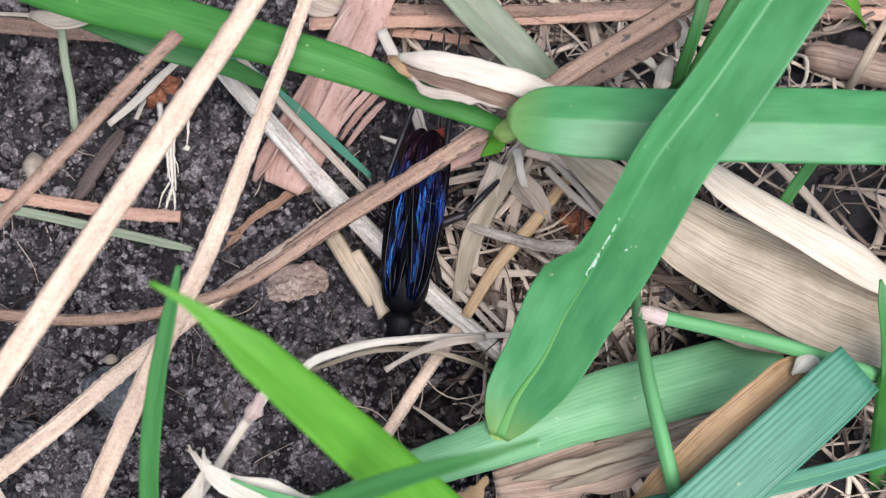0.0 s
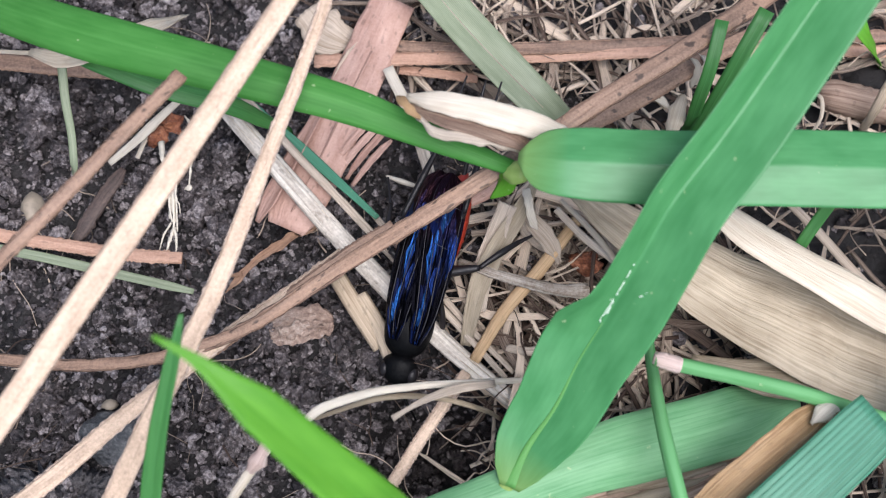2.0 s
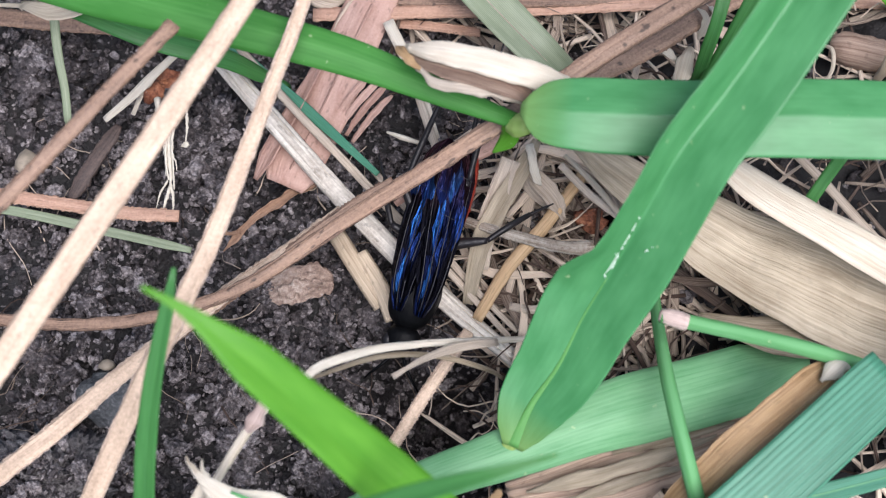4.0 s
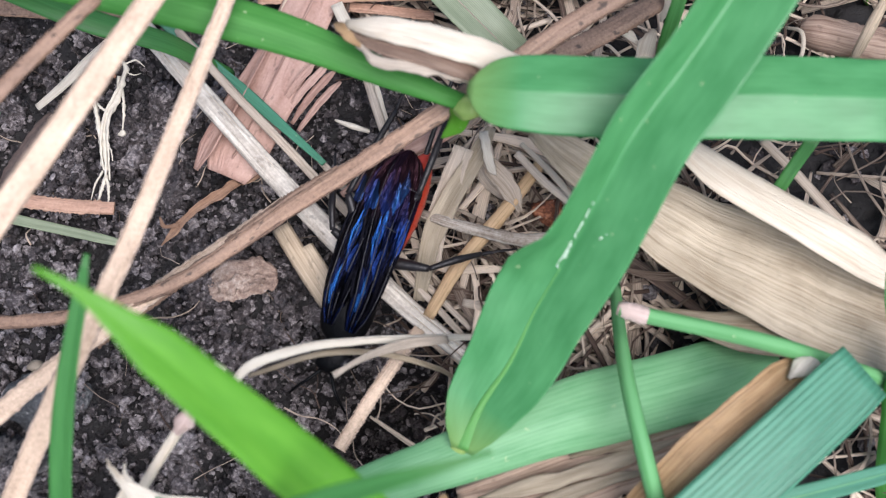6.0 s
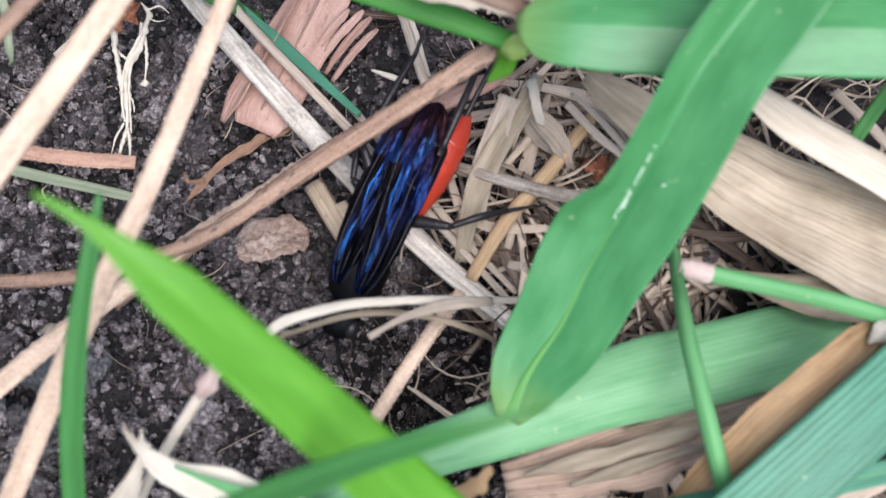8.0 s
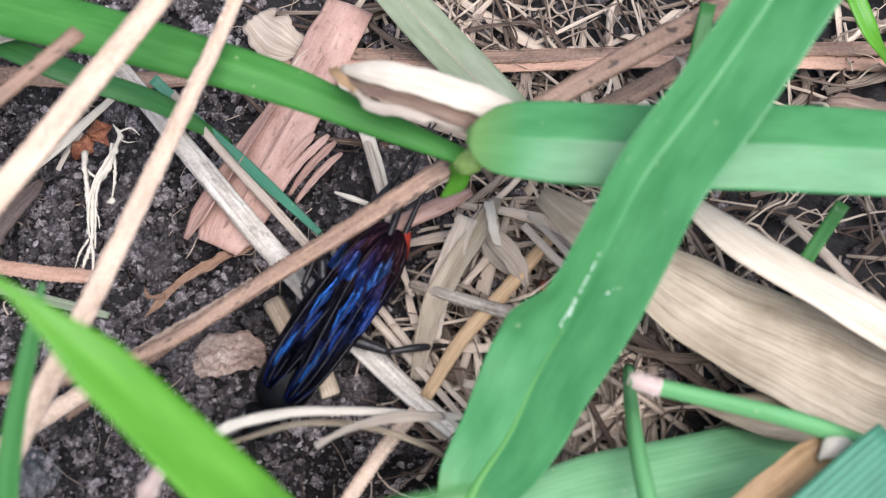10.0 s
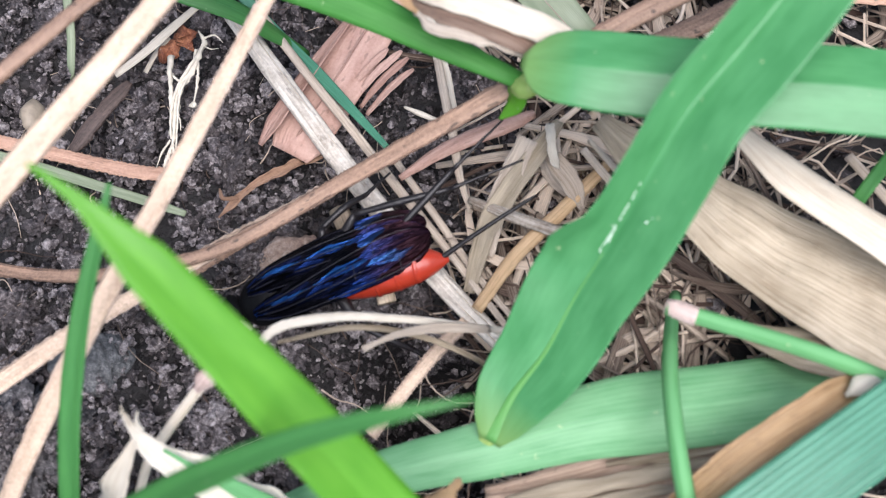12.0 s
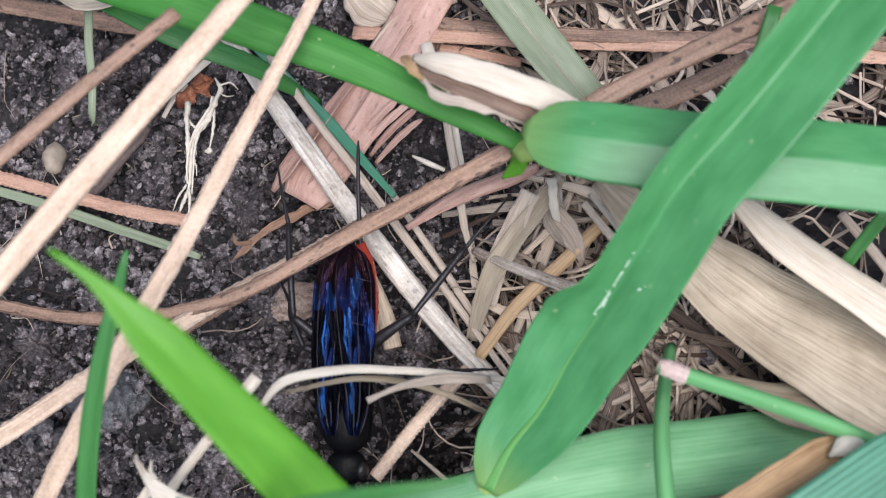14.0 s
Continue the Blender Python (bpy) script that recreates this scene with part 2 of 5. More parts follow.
def mesh_of(name, verts, faces, uvs=None, smooth=True):
    me = bpy.data.meshes.new(name)
    me.from_pydata([tuple(v) for v in np.asarray(verts) * MM], [], faces)
    if uvs is not None:
        layer = me.uv_layers.new(name="UVMap")
        u = np.asarray(uvs, np.float32)
        idx = np.zeros(len(me.loops), np.int32)
        me.loops.foreach_get("vertex_index", idx)
        layer.data.foreach_set("uv", u[idx].ravel())
    if smooth:
        me.polygons.foreach_set("use_smooth", np.ones(len(me.polygons), bool))
    me.update()
    return me


def blade_data(pts, width, n=36, cols=9, fold=0.0, curl=0.0, thick=0.22, roll=0.0, ragged=0.0, up=(0, 0, 1), seed=1, wave=0.0, ripple=0.0, left=None, lift=None):
    """A leaf with thickness. width: (share of length, mm) pairs; fold lifts both edges to a V; curl bends them to a U;
    roll: degrees or (share, degrees) pairs; ragged: uneven edge in mm; wave: buckling of the whole in mm;
    left: (share, factor) for the width of the left half; lift: (share, slope) that raises that half on its own."""
    c = spline(pts, n)[:, :3]
    s01 = np.linspace(0, 1, n)
    w = np.interp(s01, [a for a, _ in width], [b for _, b in width])
    if isinstance(roll, (int, float)):
        r = np.full(n, float(roll))
    else:
        r = np.interp(s01, [a for a, _ in roll], [b for _, b in roll])
    t, s, nn = frames(c, up, r)
    rng = np.random.RandomState(seed)
    length = np.r_[0, np.cumsum(np.linalg.norm(np.diff(c, axis=0), axis=1))]
    x = np.linspace(-1, 1, cols)
    lw = np.ones(n) if left is None else np.interp(s01, [a for a, _ in left], [b for _, b in left])
    ll = np.zeros(n) if lift is None else np.interp(s01, [a for a, _ in lift], [b for _, b in lift])
    verts, uvs = [], []
    jl, jr = rng.normal(0, 1, n), rng.normal(0, 1, n)
    jl, jr = np.convolve(jl, (0.3, 0.4, 0.3), "same"), np.convolve(jr, (0.3, 0.4, 0.3), "same")
    ph = rng.uniform(0, 6.28, 4)
    for side in (0, 1):
        for i in range(n):
            for k, xx in enumerate(x):
                half = w[i] / 2 + ragged * (jl[i] if xx < 0 else jr[i]) * abs(xx) ** 3
                if xx < 0:
                    half *= lw[i]
                off = (ll[i] * half * -xx if xx < 0 else 0.0) + fold * abs(xx) * w[i] / 2 + curl * xx * xx * w[i] / 2
                off += wave * (math.sin(length[i] * 0.55 + ph[0] + xx * 1.3) * 0.6 + math.sin(length[i] * 1.3 + ph[1] - xx * 2.0) * 0.3)
                off += ripple * math.sin(xx * 14 + ph[2] + 0.2 * math.sin(length[i] * 0.7))
                edge = thick * (1 - 0.6 * abs(xx) ** 4)
                p = c[i] + s[i] * xx * half + nn[i] * (off + (edge / 2 if side == 0 else -edge / 2))
                verts.append(p)
                uvs.append((0.5 + xx / 2, length[i] / 10))
    faces = []
    o = n * cols
    for i in range(n - 1):
        for k in range(cols - 1):
            a = i * cols + k
            faces.append((a, a + 1, a + cols + 1, a + cols))
            faces.append((o + a, o + a + cols, o + a + cols + 1, o + a + 1))
        a, b = i * cols, i * cols + cols - 1
        faces.append((a, a + cols, o + a + cols, o + a))
        faces.append((b, o + b, o + b + cols, b + cols))
    for k in range(cols - 1):
        a, b = k, (n - 1) * cols + k
        faces.append((a, o + a, o + a + 1, a + 1))
        faces.append((b, b + 1, o + b + 1, o + b))
    return verts, faces, uvs


def rod_data(pts, radius, n=24, sides=8, flat=1.0, groove=0.0, rough=0.0, seed=1, up=(0, 0, 1)):
    """A stem or needle: radius in mm or (share, mm) pairs; flat squeezes its height; groove cuts a furrow on top."""
    c = spline(pts, n)[:, :3]
    s01 = np.linspace(0, 1, n)
    rr = np.full(n, float(radius)) if isinstance(radius, (int, float)) else np.interp(s01, [a for a, _ in radius], [b for _, b in radius])
    t, s, nn = frames(c, up)
    rng = np.random.RandomState(seed)
    length = np.r_[0, np.cumsum(np.linalg.norm(np.diff(c, axis=0), axis=1))]
    verts, uvs, faces = [], [], []
    for i in range(n):
        for k in range(sides):
            a = 6.2832 * k / sides
            g = 1 - groove * max(0.0, math.sin(a)) ** 6
            q = rr[i] * (1 + rough * rng.normal())
            verts.append(c[i] + s[i] * math.cos(a) * q + nn[i] * math.sin(a) * q * flat * g)
            uvs.append((k / sides if k <= sides / 2 else 1 - k / sides, length[i] / 10))
    for i in range(n - 1):
        for k in range(sides):
            a, b = i * sides + k, i * sides + (k + 1) % sides
            faces.append((a, b, b + sides, a + sides))
    faces.append(tuple(reversed(range(sides))))
    faces.append(tuple(range((n - 1) * sides, n * sides)))
    return verts, faces, uvs


def lump_data(at, size, seed, level=1, rough=0.25):
    """An irregular crumb or stone round a point."""
    base = LUMPS[level]
    rng = np.random.RandomState(seed)
    ax = np.linalg.qr(rng.normal(size=(3, 3)))[0]
    k = 1 + rough * np.sin(base[0] @ rng.normal(0, 2.2, (3, 5)) + rng.uniform(0, 6.28, 5)).mean(1, keepdims=True) * 1.7
    if level > 1:
        k += 0.45 * rough * np.sin(base[0] @ rng.normal(0, 6.0, (3, 6)) + rng.uniform(0, 6.28, 6)).mean(1, keepdims=True) * 2.0
    if level == 4:
        k += 0.035 * np.sin(base[0] @ rng.normal(0, 26.0, (3, 9)) + rng.uniform(0, 6.28, 9)).mean(1, keepdims=True) * 2.5
    v = base[0] * k * np.array(size)
    return v @ (ax if level < 3 else np.eye(3)) + np.array(at), base[1]


def ico(level):
    bm = bmesh.new()
    bmesh.ops.create_icosphere(bm, subdivisions=level, radius=1)
    bm.verts.ensure_lookup_table()
    v = np.array([p.co[:] for p in bm.verts])
    f = [tuple(q.index for q in p.verts) for p in bm.faces]
    bm.free()
    return v, f


LUMPS = {1: ico(1), 2: ico(2), 3: ico(3), 4: ico(5)}


def thing(name, data, material, label, category, group="", kind=""):
    ob = new(name, data)
    data.materials.append(material)
    return tagged(ob, label, category, group, kind)


def piece(name, data, material, parent, label=""):
    ob = new(name, data)
    data.materials.append(material)
    ob.parent = parent
    return tagged(ob, label)


def base(name, label, category, group=""):
    return tagged(new(name), label, category, group)


def blade(name, pts, width, material, label, category, group="", **more):
    return thing(name, mesh_of(name, *blade_data(pts, width, **more)), material, label, category, group)


def blade_part(name, pts, width, material, parent, label="", **more):
    return piece(name, mesh_of(name, *blade_data(pts, width, **more)), material, parent, label)


def rod(name, pts, radius, material, label, category, group="", **more):
    return thing(name, mesh_of(name, *rod_data(pts, radius, **more)), material, label, category, group)


def rod_part(name, pts, radius, material, parent, label="", **more):
    return piece(name, mesh_of(name, *rod_data(pts, radius, **more)), material, parent, label)


def ribs_along(parent, pts, width, shares, radius, material, label, lift=0.1, n=30, roll=0.0):
    """Raised ribs that run along a leaf, each at its share of the half width."""
    c = spline(pts, n)[:, :3]
    w = np.interp(np.linspace(0, 1, n), [a for a, _ in width], [b for _, b in width])
    t, sd, nn = frames(c, roll=np.full(n, float(roll)))
    for k in shares:
        line = c + sd * (k * w / 2)[:, None] + nn * lift
        rod_part("rib", line[::3], radius, material, parent, label, n=n, sides=5, flat=0.6)


def grass(pts, width, material, label, rib_material, group="", **more):
    """A single grass shoot: its blade and the midrib on it."""
    shoot = base("grass_shoot", label, "grass", group)
    b = blade_part("leaf_blade", pts, width, material, shoot, **more)
    lift = more.get("thick", 0.22) / 2
    rod_part("midrib", [(x, y, z + lift) for x, y, z in pts], ((0, 0.03), (0.2, 0.06), (1, 0.10)), rib_material, b, n=more.get("n", 36), sides=6, flat=0.3)
    return shoot


# ---- ground ----
HOLE = (0.3, -14.3, 0.0)


def pits(x, y):
    """Small dark pits between the crumbs, in mm."""
    v = Vector((x / 1.25, y / 1.25, 4.7))
    return 1.5 * min(0.0, noise.noise(v) + 0.06)


def ground_height(x, y):
    """Height of the bare soil in mm: clods, a few hollows and the burrow that is being dug."""
    v = Vector((x / 9.0, y / 9.0, 0.3))
    h = 1.2 * noise.noise(v) + 0.9 * noise.noise(v * 2.7) + pits(x, y)
    d = math.hypot((x - HOLE[0]) / 7.6, (y - HOLE[1]) / 5.6)
    h -= 17.0 * math.exp(-d * d)
    return h * (1.0 if abs(x) < 120 else 0.5) - 0.6


def graded(near, step, far):
    a = list(np.arange(-near, near + step / 2, step))
    d = step
    while a[-1] < far:
        d *= 1.35
        a = [a[0] - d] + a + [a[-1] + d]
    return a


def build_ground():
    xs, ys = graded(60, 0.4, 60000), graded(44, 0.4, 60000)
    verts = [(x, y, ground_height(x, y) if abs(x) < 400 and abs(y) < 400 else -0.6) for y in ys for x in xs]
    w = len(xs)
    faces = [(j * w + i, j * w + i + 1, (j + 1) * w + i + 1, (j + 1) * w + i) for j in range(len(ys) - 1) for i in range(w - 1)]
    thing("ground", mesh_of("ground", verts, faces), SHADED_SOIL, "crumbly garden soil, near black in colour for the shade between crumbs", "soil", kind="structure")


build_ground()


def fast_mesh(name, parts, smooth=True):
    """One triangle mesh from many (verts in mm, triangles) pairs."""
    sizes = np.cumsum([0] + [len(v) for v, _ in parts])
    v = np.concatenate([q for q, _ in parts]).astype(np.float32) * MM
    f = np.concatenate([np.asarray(q, np.int32) + o for (_, q), o in zip(parts, sizes)]).astype(np.int32)
    me = bpy.data.meshes.new(name)
    me.vertices.add(len(v))
    me.vertices.foreach_set("co", v.ravel())
    me.loops.add(f.size)
    me.loops.foreach_set("vertex_index", f.ravel())
    me.polygons.add(len(f))
    me.polygons.foreach_set("loop_start", np.arange(0, f.size, 3, dtype=np.int32))
    me.polygons.foreach_set("use_smooth", np.full(len(f), smooth))
    me.update(calc_edges=True)
    return me


def aggregate(ball, r, rng, knobs, sharp=0.62, flat=1.0):
    """A crumb of soil: smaller grains stuck together round a core, with creases between them."""
    bv = ball[0]
    d = rng.normal(size=(knobs, 3))
    d /= np.linalg.norm(d, axis=1)[:, None]
    size = rng.uniform(0.6, 1.25, knobs)
    near = ((bv @ d.T - sharp) / (1 - sharp)).clip(0, 1) ** 0.5 * size
    g = 0.52 + 0.56 * near.max(1) + 0.14 * np.sin(bv @ rng.normal(0, 2.0, 3) + rng.uniform(0, 6))
    g += 0.05 * np.sin(bv @ rng.normal(0, 9.0, (3, 4)) + rng.uniform(0, 6.28, 4)).sum(1)
    g *= 1 + 0.11 * rng.normal(size=len(bv)).clip(-1.5, 1.5)
    ax = np.linalg.qr(rng.normal(size=(3, 3)))[0]
    return ((bv * g[:, None] * r * rng.uniform(0.6, 1.35, 3)) @ ax) * np.array((1, 1, flat))


def looseness(x, y):
    """Above zero where crumbs lie heaped, below zero in the gaps between."""
    return noise.noise(Vector((x / 2.3, y / 2.3, 9.1))) + 0.6 * noise.noise(Vector((x / 6.0, y / 6.0, 2.2)))


def clod_spots():
    """Place and radius of each larger clod."""
    rng = np.random.RandomState(31)
    spots = [(-22.0, 9.0, 2.6), (-19.5, 4.5, 2.0), (-33.5, 12.5, 2.2), (-27.5, 5.2, 1.9), (-20.5, 11.5, 1.8), (-36.5, 16.0, 2.3), (-14.0, -9.5, 1.8), (-18.5, -13.0, 1.9), (-35.0, -9.5, 1.8), (-11.0, -19.0, 2.0), (-26.0, -3.5, 1.6)]
    while len(spots) < 95:
        x, y = rng.uniform(-46, 12), rng.uniform(-30, 32)
        r = 0.85 + 0.9 * rng.rand() ** 1.8
        if math.hypot((x - HOLE[0]) / 7.0, (y - HOLE[1]) / 5.0) < 1:
            r *= 0.6
        spots.append((x, y, r))
    return spots


BROAD = ((-32.6, -20.6, 5.2), (-37.6, -23.4, 3.6))
CLODS = clod_spots()
CLOD_XYR = np.array(CLODS)


def soil_top(x, y):
    """Height of the soil with its clods, in mm."""
    h = ground_height(x, y)
    d2 = (CLOD_XYR[:, 0] - x) ** 2 + (CLOD_XYR[:, 1] - y) ** 2
    for k in np.nonzero(d2 < (0.95 * CLOD_XYR[:, 2]) ** 2)[0]:
        cx, cy, r = CLODS[k]
        h = max(h, ground_height(cx, cy) + r * 0.2 + 0.62 * math.sqrt(r * r - d2[k]))
    for cx, cy, r in BROAD:
        d = ((x - cx) / r) ** 2 + ((y - cy) / (0.75 * r)) ** 2
        if d < 0.9:
            h = max(h, -0.3 + 1.5 * math.sqrt(1 - d))
    return h


def build_crumbs():
    rng = np.random.RandomState(5)
    mid, small = [], []
    while len(mid) < 2900:
        x, y = rng.uniform(-48, 50), rng.uniform(-32, 34)
        if x > 10 and rng.rand() < 0.6:
            continue
        k = looseness(x, y)
        if k < -0.12 and rng.rand() < 0.8:
            continue
        r = 0.36 + 0.42 * rng.rand() ** 2
        z = soil_top(x, y) + r * 0.25 + max(0.0, k + 0.1) * 2.0 * rng.rand()
        mid.append((aggregate(LUMPS[3], r, rng, 11, 0.66) + np.array((x, y, z)), LUMPS[3][1]))
    while len(small) < 11500:
        x, y = rng.uniform(-48, 14), rng.uniform(-32, 34)
        k = looseness(x, y)
        if k < -0.15 and rng.rand() < 0.75:
            continue
        r = 0.13 + 0.27 * rng.rand() ** 1.5
        z = soil_top(x, y) + r * 0.35 + max(0.0, k + 0.15) * 2.2 * rng.rand()
        small.append((aggregate(LUMPS[2], r, rng, 5, 0.4) + np.array((x, y, z)), LUMPS[2][1]))
    thing("soil_crumbs", fast_mesh("soil_crumbs", mid, False), CRUMB, "loose dark brown crumbs of garden soil", "soil", kind="stuff")
    thing("soil_granules", fast_mesh("soil_granules", small, False), CRUMB, "small dark granules between crumbs of soil", "soil", kind="stuff")


build_crumbs()


def build_clods():
    """Larger clods, each a thing of its own, sunk a little into the ground."""
    rng = np.random.RandomState(32)
    fine, coarse = ico(5), ico(4)
    for x, y, r in CLODS:
        ball = fine if r > 1.5 else coarse
        v = aggregate(ball, r, rng, int(30 + 22 * r), 0.93 - 0.02 / r, 0.8) + np.array((x, y, ground_height(x, y) + r * 0.2))
        thing("soil_clod", fast_mesh("soil_clod", [(v, ball[1])]), CLOD, "knobbly dark brown clod of moist garden soil", "soil clod", "clods of soil")
    for x, y, r in BROAD:
        v = aggregate(fine, 1.0, rng, 150, 0.965, 1.0) * np.array((r, r * 0.75, 2.0)) + np.array((x, y, -0.2))
        thing("soil_clod", fast_mesh("soil_clod", [(v, fine[1])]), CAKED, "broad grey caked clod of dry soil", "soil clod", "clods of soil")


build_clods()


def build_grit():
    """Sand grains and tiny crumbs strewn over the bare soil."""
    rng = np.random.RandomState(77)
    grains = []
    while len(grains) < 14500:
        x, y = rng.uniform(-47, 13), rng.uniform(-31, 33)
        k = looseness(x, y)
        z = soil_top(x, y) + max(0.0, k + 0.2) * 1.4 * rng.rand() + 0.05
        v = LUMPS[1][0] * rng.uniform(0.08, 0.24, 3) * (1 + 0.4 * rng.normal(0, 1, (12, 1)).clip(-1, 1))
        grains.append((v + np.array((x, y, z)), LUMPS[1][1]))
    thing("soil_grit", fast_mesh("soil_grit", grains, False), GRIT, "fine dark soil grains with a few pale ones", "soil", kind="stuff")


build_grit()


def stone(name, at, size, material, label, category, seed, level=2, rough=0.2):
    v, f = lump_data(at, size, seed, level, rough)
    return thing(name, mesh_of(name, v, f), material, label, category)


# ---- grass shoots ----
def build_big_shoot():
    """Broad shoot across the burrow: sheath, yellow collar, upright blade with its midrib."""
    shoot = base("grass_shoot", "broad green grass shoot with a yellowish collar leaning over the burrow", "grass")
    pts = [(5.4, -18.3, 9.4), (6.6, -15.6, 11.0), (8.6, -12.8, 12.9), (10.4, -9.4, 15.4), (11.9, -7.1, 17.5), (14.4, -2.9, 21.7), (16.0, -0.2, 24.1), (19.3, 3.9, 26.4), (23.4, 9.5, 28.8), (29.2, 17.6, 32.6)]
    wid = ((0, 1.6), (0.03, 3.6), (0.07, 5.2), (0.118, 6.2), (0.19, 6.9), (0.27, 7.4), (0.36, 7.7), (0.5, 7.5), (0.7, 7.2), (1, 6.6))
    half = ((0, 1.0), (0.05, 0.95), (0.25, 0.92), (0.305, 0.86), (0.335, 0.70), (0.36, 0.50), (0.40, 0.44), (0.5, 0.42), (0.75, 0.46), (1, 0.5))
    up = ((0, 0.0), (0.27, 0.0), (0.36, 0.6), (1, 0.65))
    b = blade_part("leaf_blade", pts, wid, GREEN, shoot, fold=0.30, n=110, cols=41, roll=((0, 2), (0.3, 0), (0.4, -3), (1, -3)), wave=0.04, seed=3, left=half, lift=up)
    line = spline(pts, 111)[:, :3]
    rng = np.random.RandomState(12)
    streak = [(x - 0.28, y + 0.16, z + 0.36) for x, y, z in line[34:49:2]]
    blade_part("scuff", streak, ((0, 0.14), (0.25, 0.58), (0.6, 0.48), (0.85, 0.3), (1, 0.06)), SCUFF, b, "whitish feathery scuff mark", n=60, cols=9, thick=0.03, ragged=0.16, roll=32, seed=4)
    blade_part("scuff", [(x - 0.25, y + 0.16, z + 0.1) for x, y, z in streak[1:5]], ((0, 0.05), (0.5, 0.3), (1, 0.04)), SCUFF, b, "whitish feathery scuff mark", n=40, cols=7, thick=0.03, ragged=0.2, roll=32, seed=6)
    for k in range(6):
        x, y, z = line[41 + k // 2]
        q = [(x + 1.5 + rng.uniform(-0.6, 0.9), y - 0.9 + rng.uniform(-0.4, 0.4), z + 0.75)]
        q.append((q[0][0] + rng.uniform(0.15, 0.5), q[0][1] + rng.uniform(-0.05, 0.15), z + 0.85))
        blade_part("scuff", q, ((0, 0.04), (0.5, rng.uniform(0.08, 0.2)), (1, 0.05)), SCUFF, b, "faint whitish scuff mark", n=6, cols=5, thick=0.03, ragged=0.03, seed=k)
    v = [(x, y, z + 0.2) for x, y, z in pts[:5]]
    rod_part("midrib", v, ((0, 0.5), (0.15, 0.3), (0.4, 0.16), (0.7, 0.08), (1, 0.03)), GREEN_RIDGE, b, "yellowish midrib", n=40, sides=10, flat=0.25)
    rod_part("collar", [(4.7, -18.9, 8.5), (5.2, -18.1, 9.3), (5.8, -17.0, 10.0)], ((0, 0.3), (0.3, 0.6), (0.7, 0.55), (1, 0.15)), GREEN_COLLAR, shoot, "yellow-green collar", flat=0.3, n=16, sides=14, rough=0.02)
    s = [(30.0, -10.8, 4.0), (21.1, -13.7, 7.5), (11.7, -16.4, 9.5), (5.1, -18.8, 9.0), (-1.0, -20.9, 9.0), (-8.2, -24.0, 6.0), (-17.4, -27.7, -2.0)]
    blade_part("leaf_sheath", s, ((0, 1.5), (0.1, 5.6), (0.3, 5.6), (0.55, 3.6), (0.7, 3.0), (1, 2.2)), GREEN_PALE, shoot, "pale green flattened sheath", fold=-0.18, curl=-0.15, n=50, cols=13, roll=8, thick=0.4)


build_big_shoot()


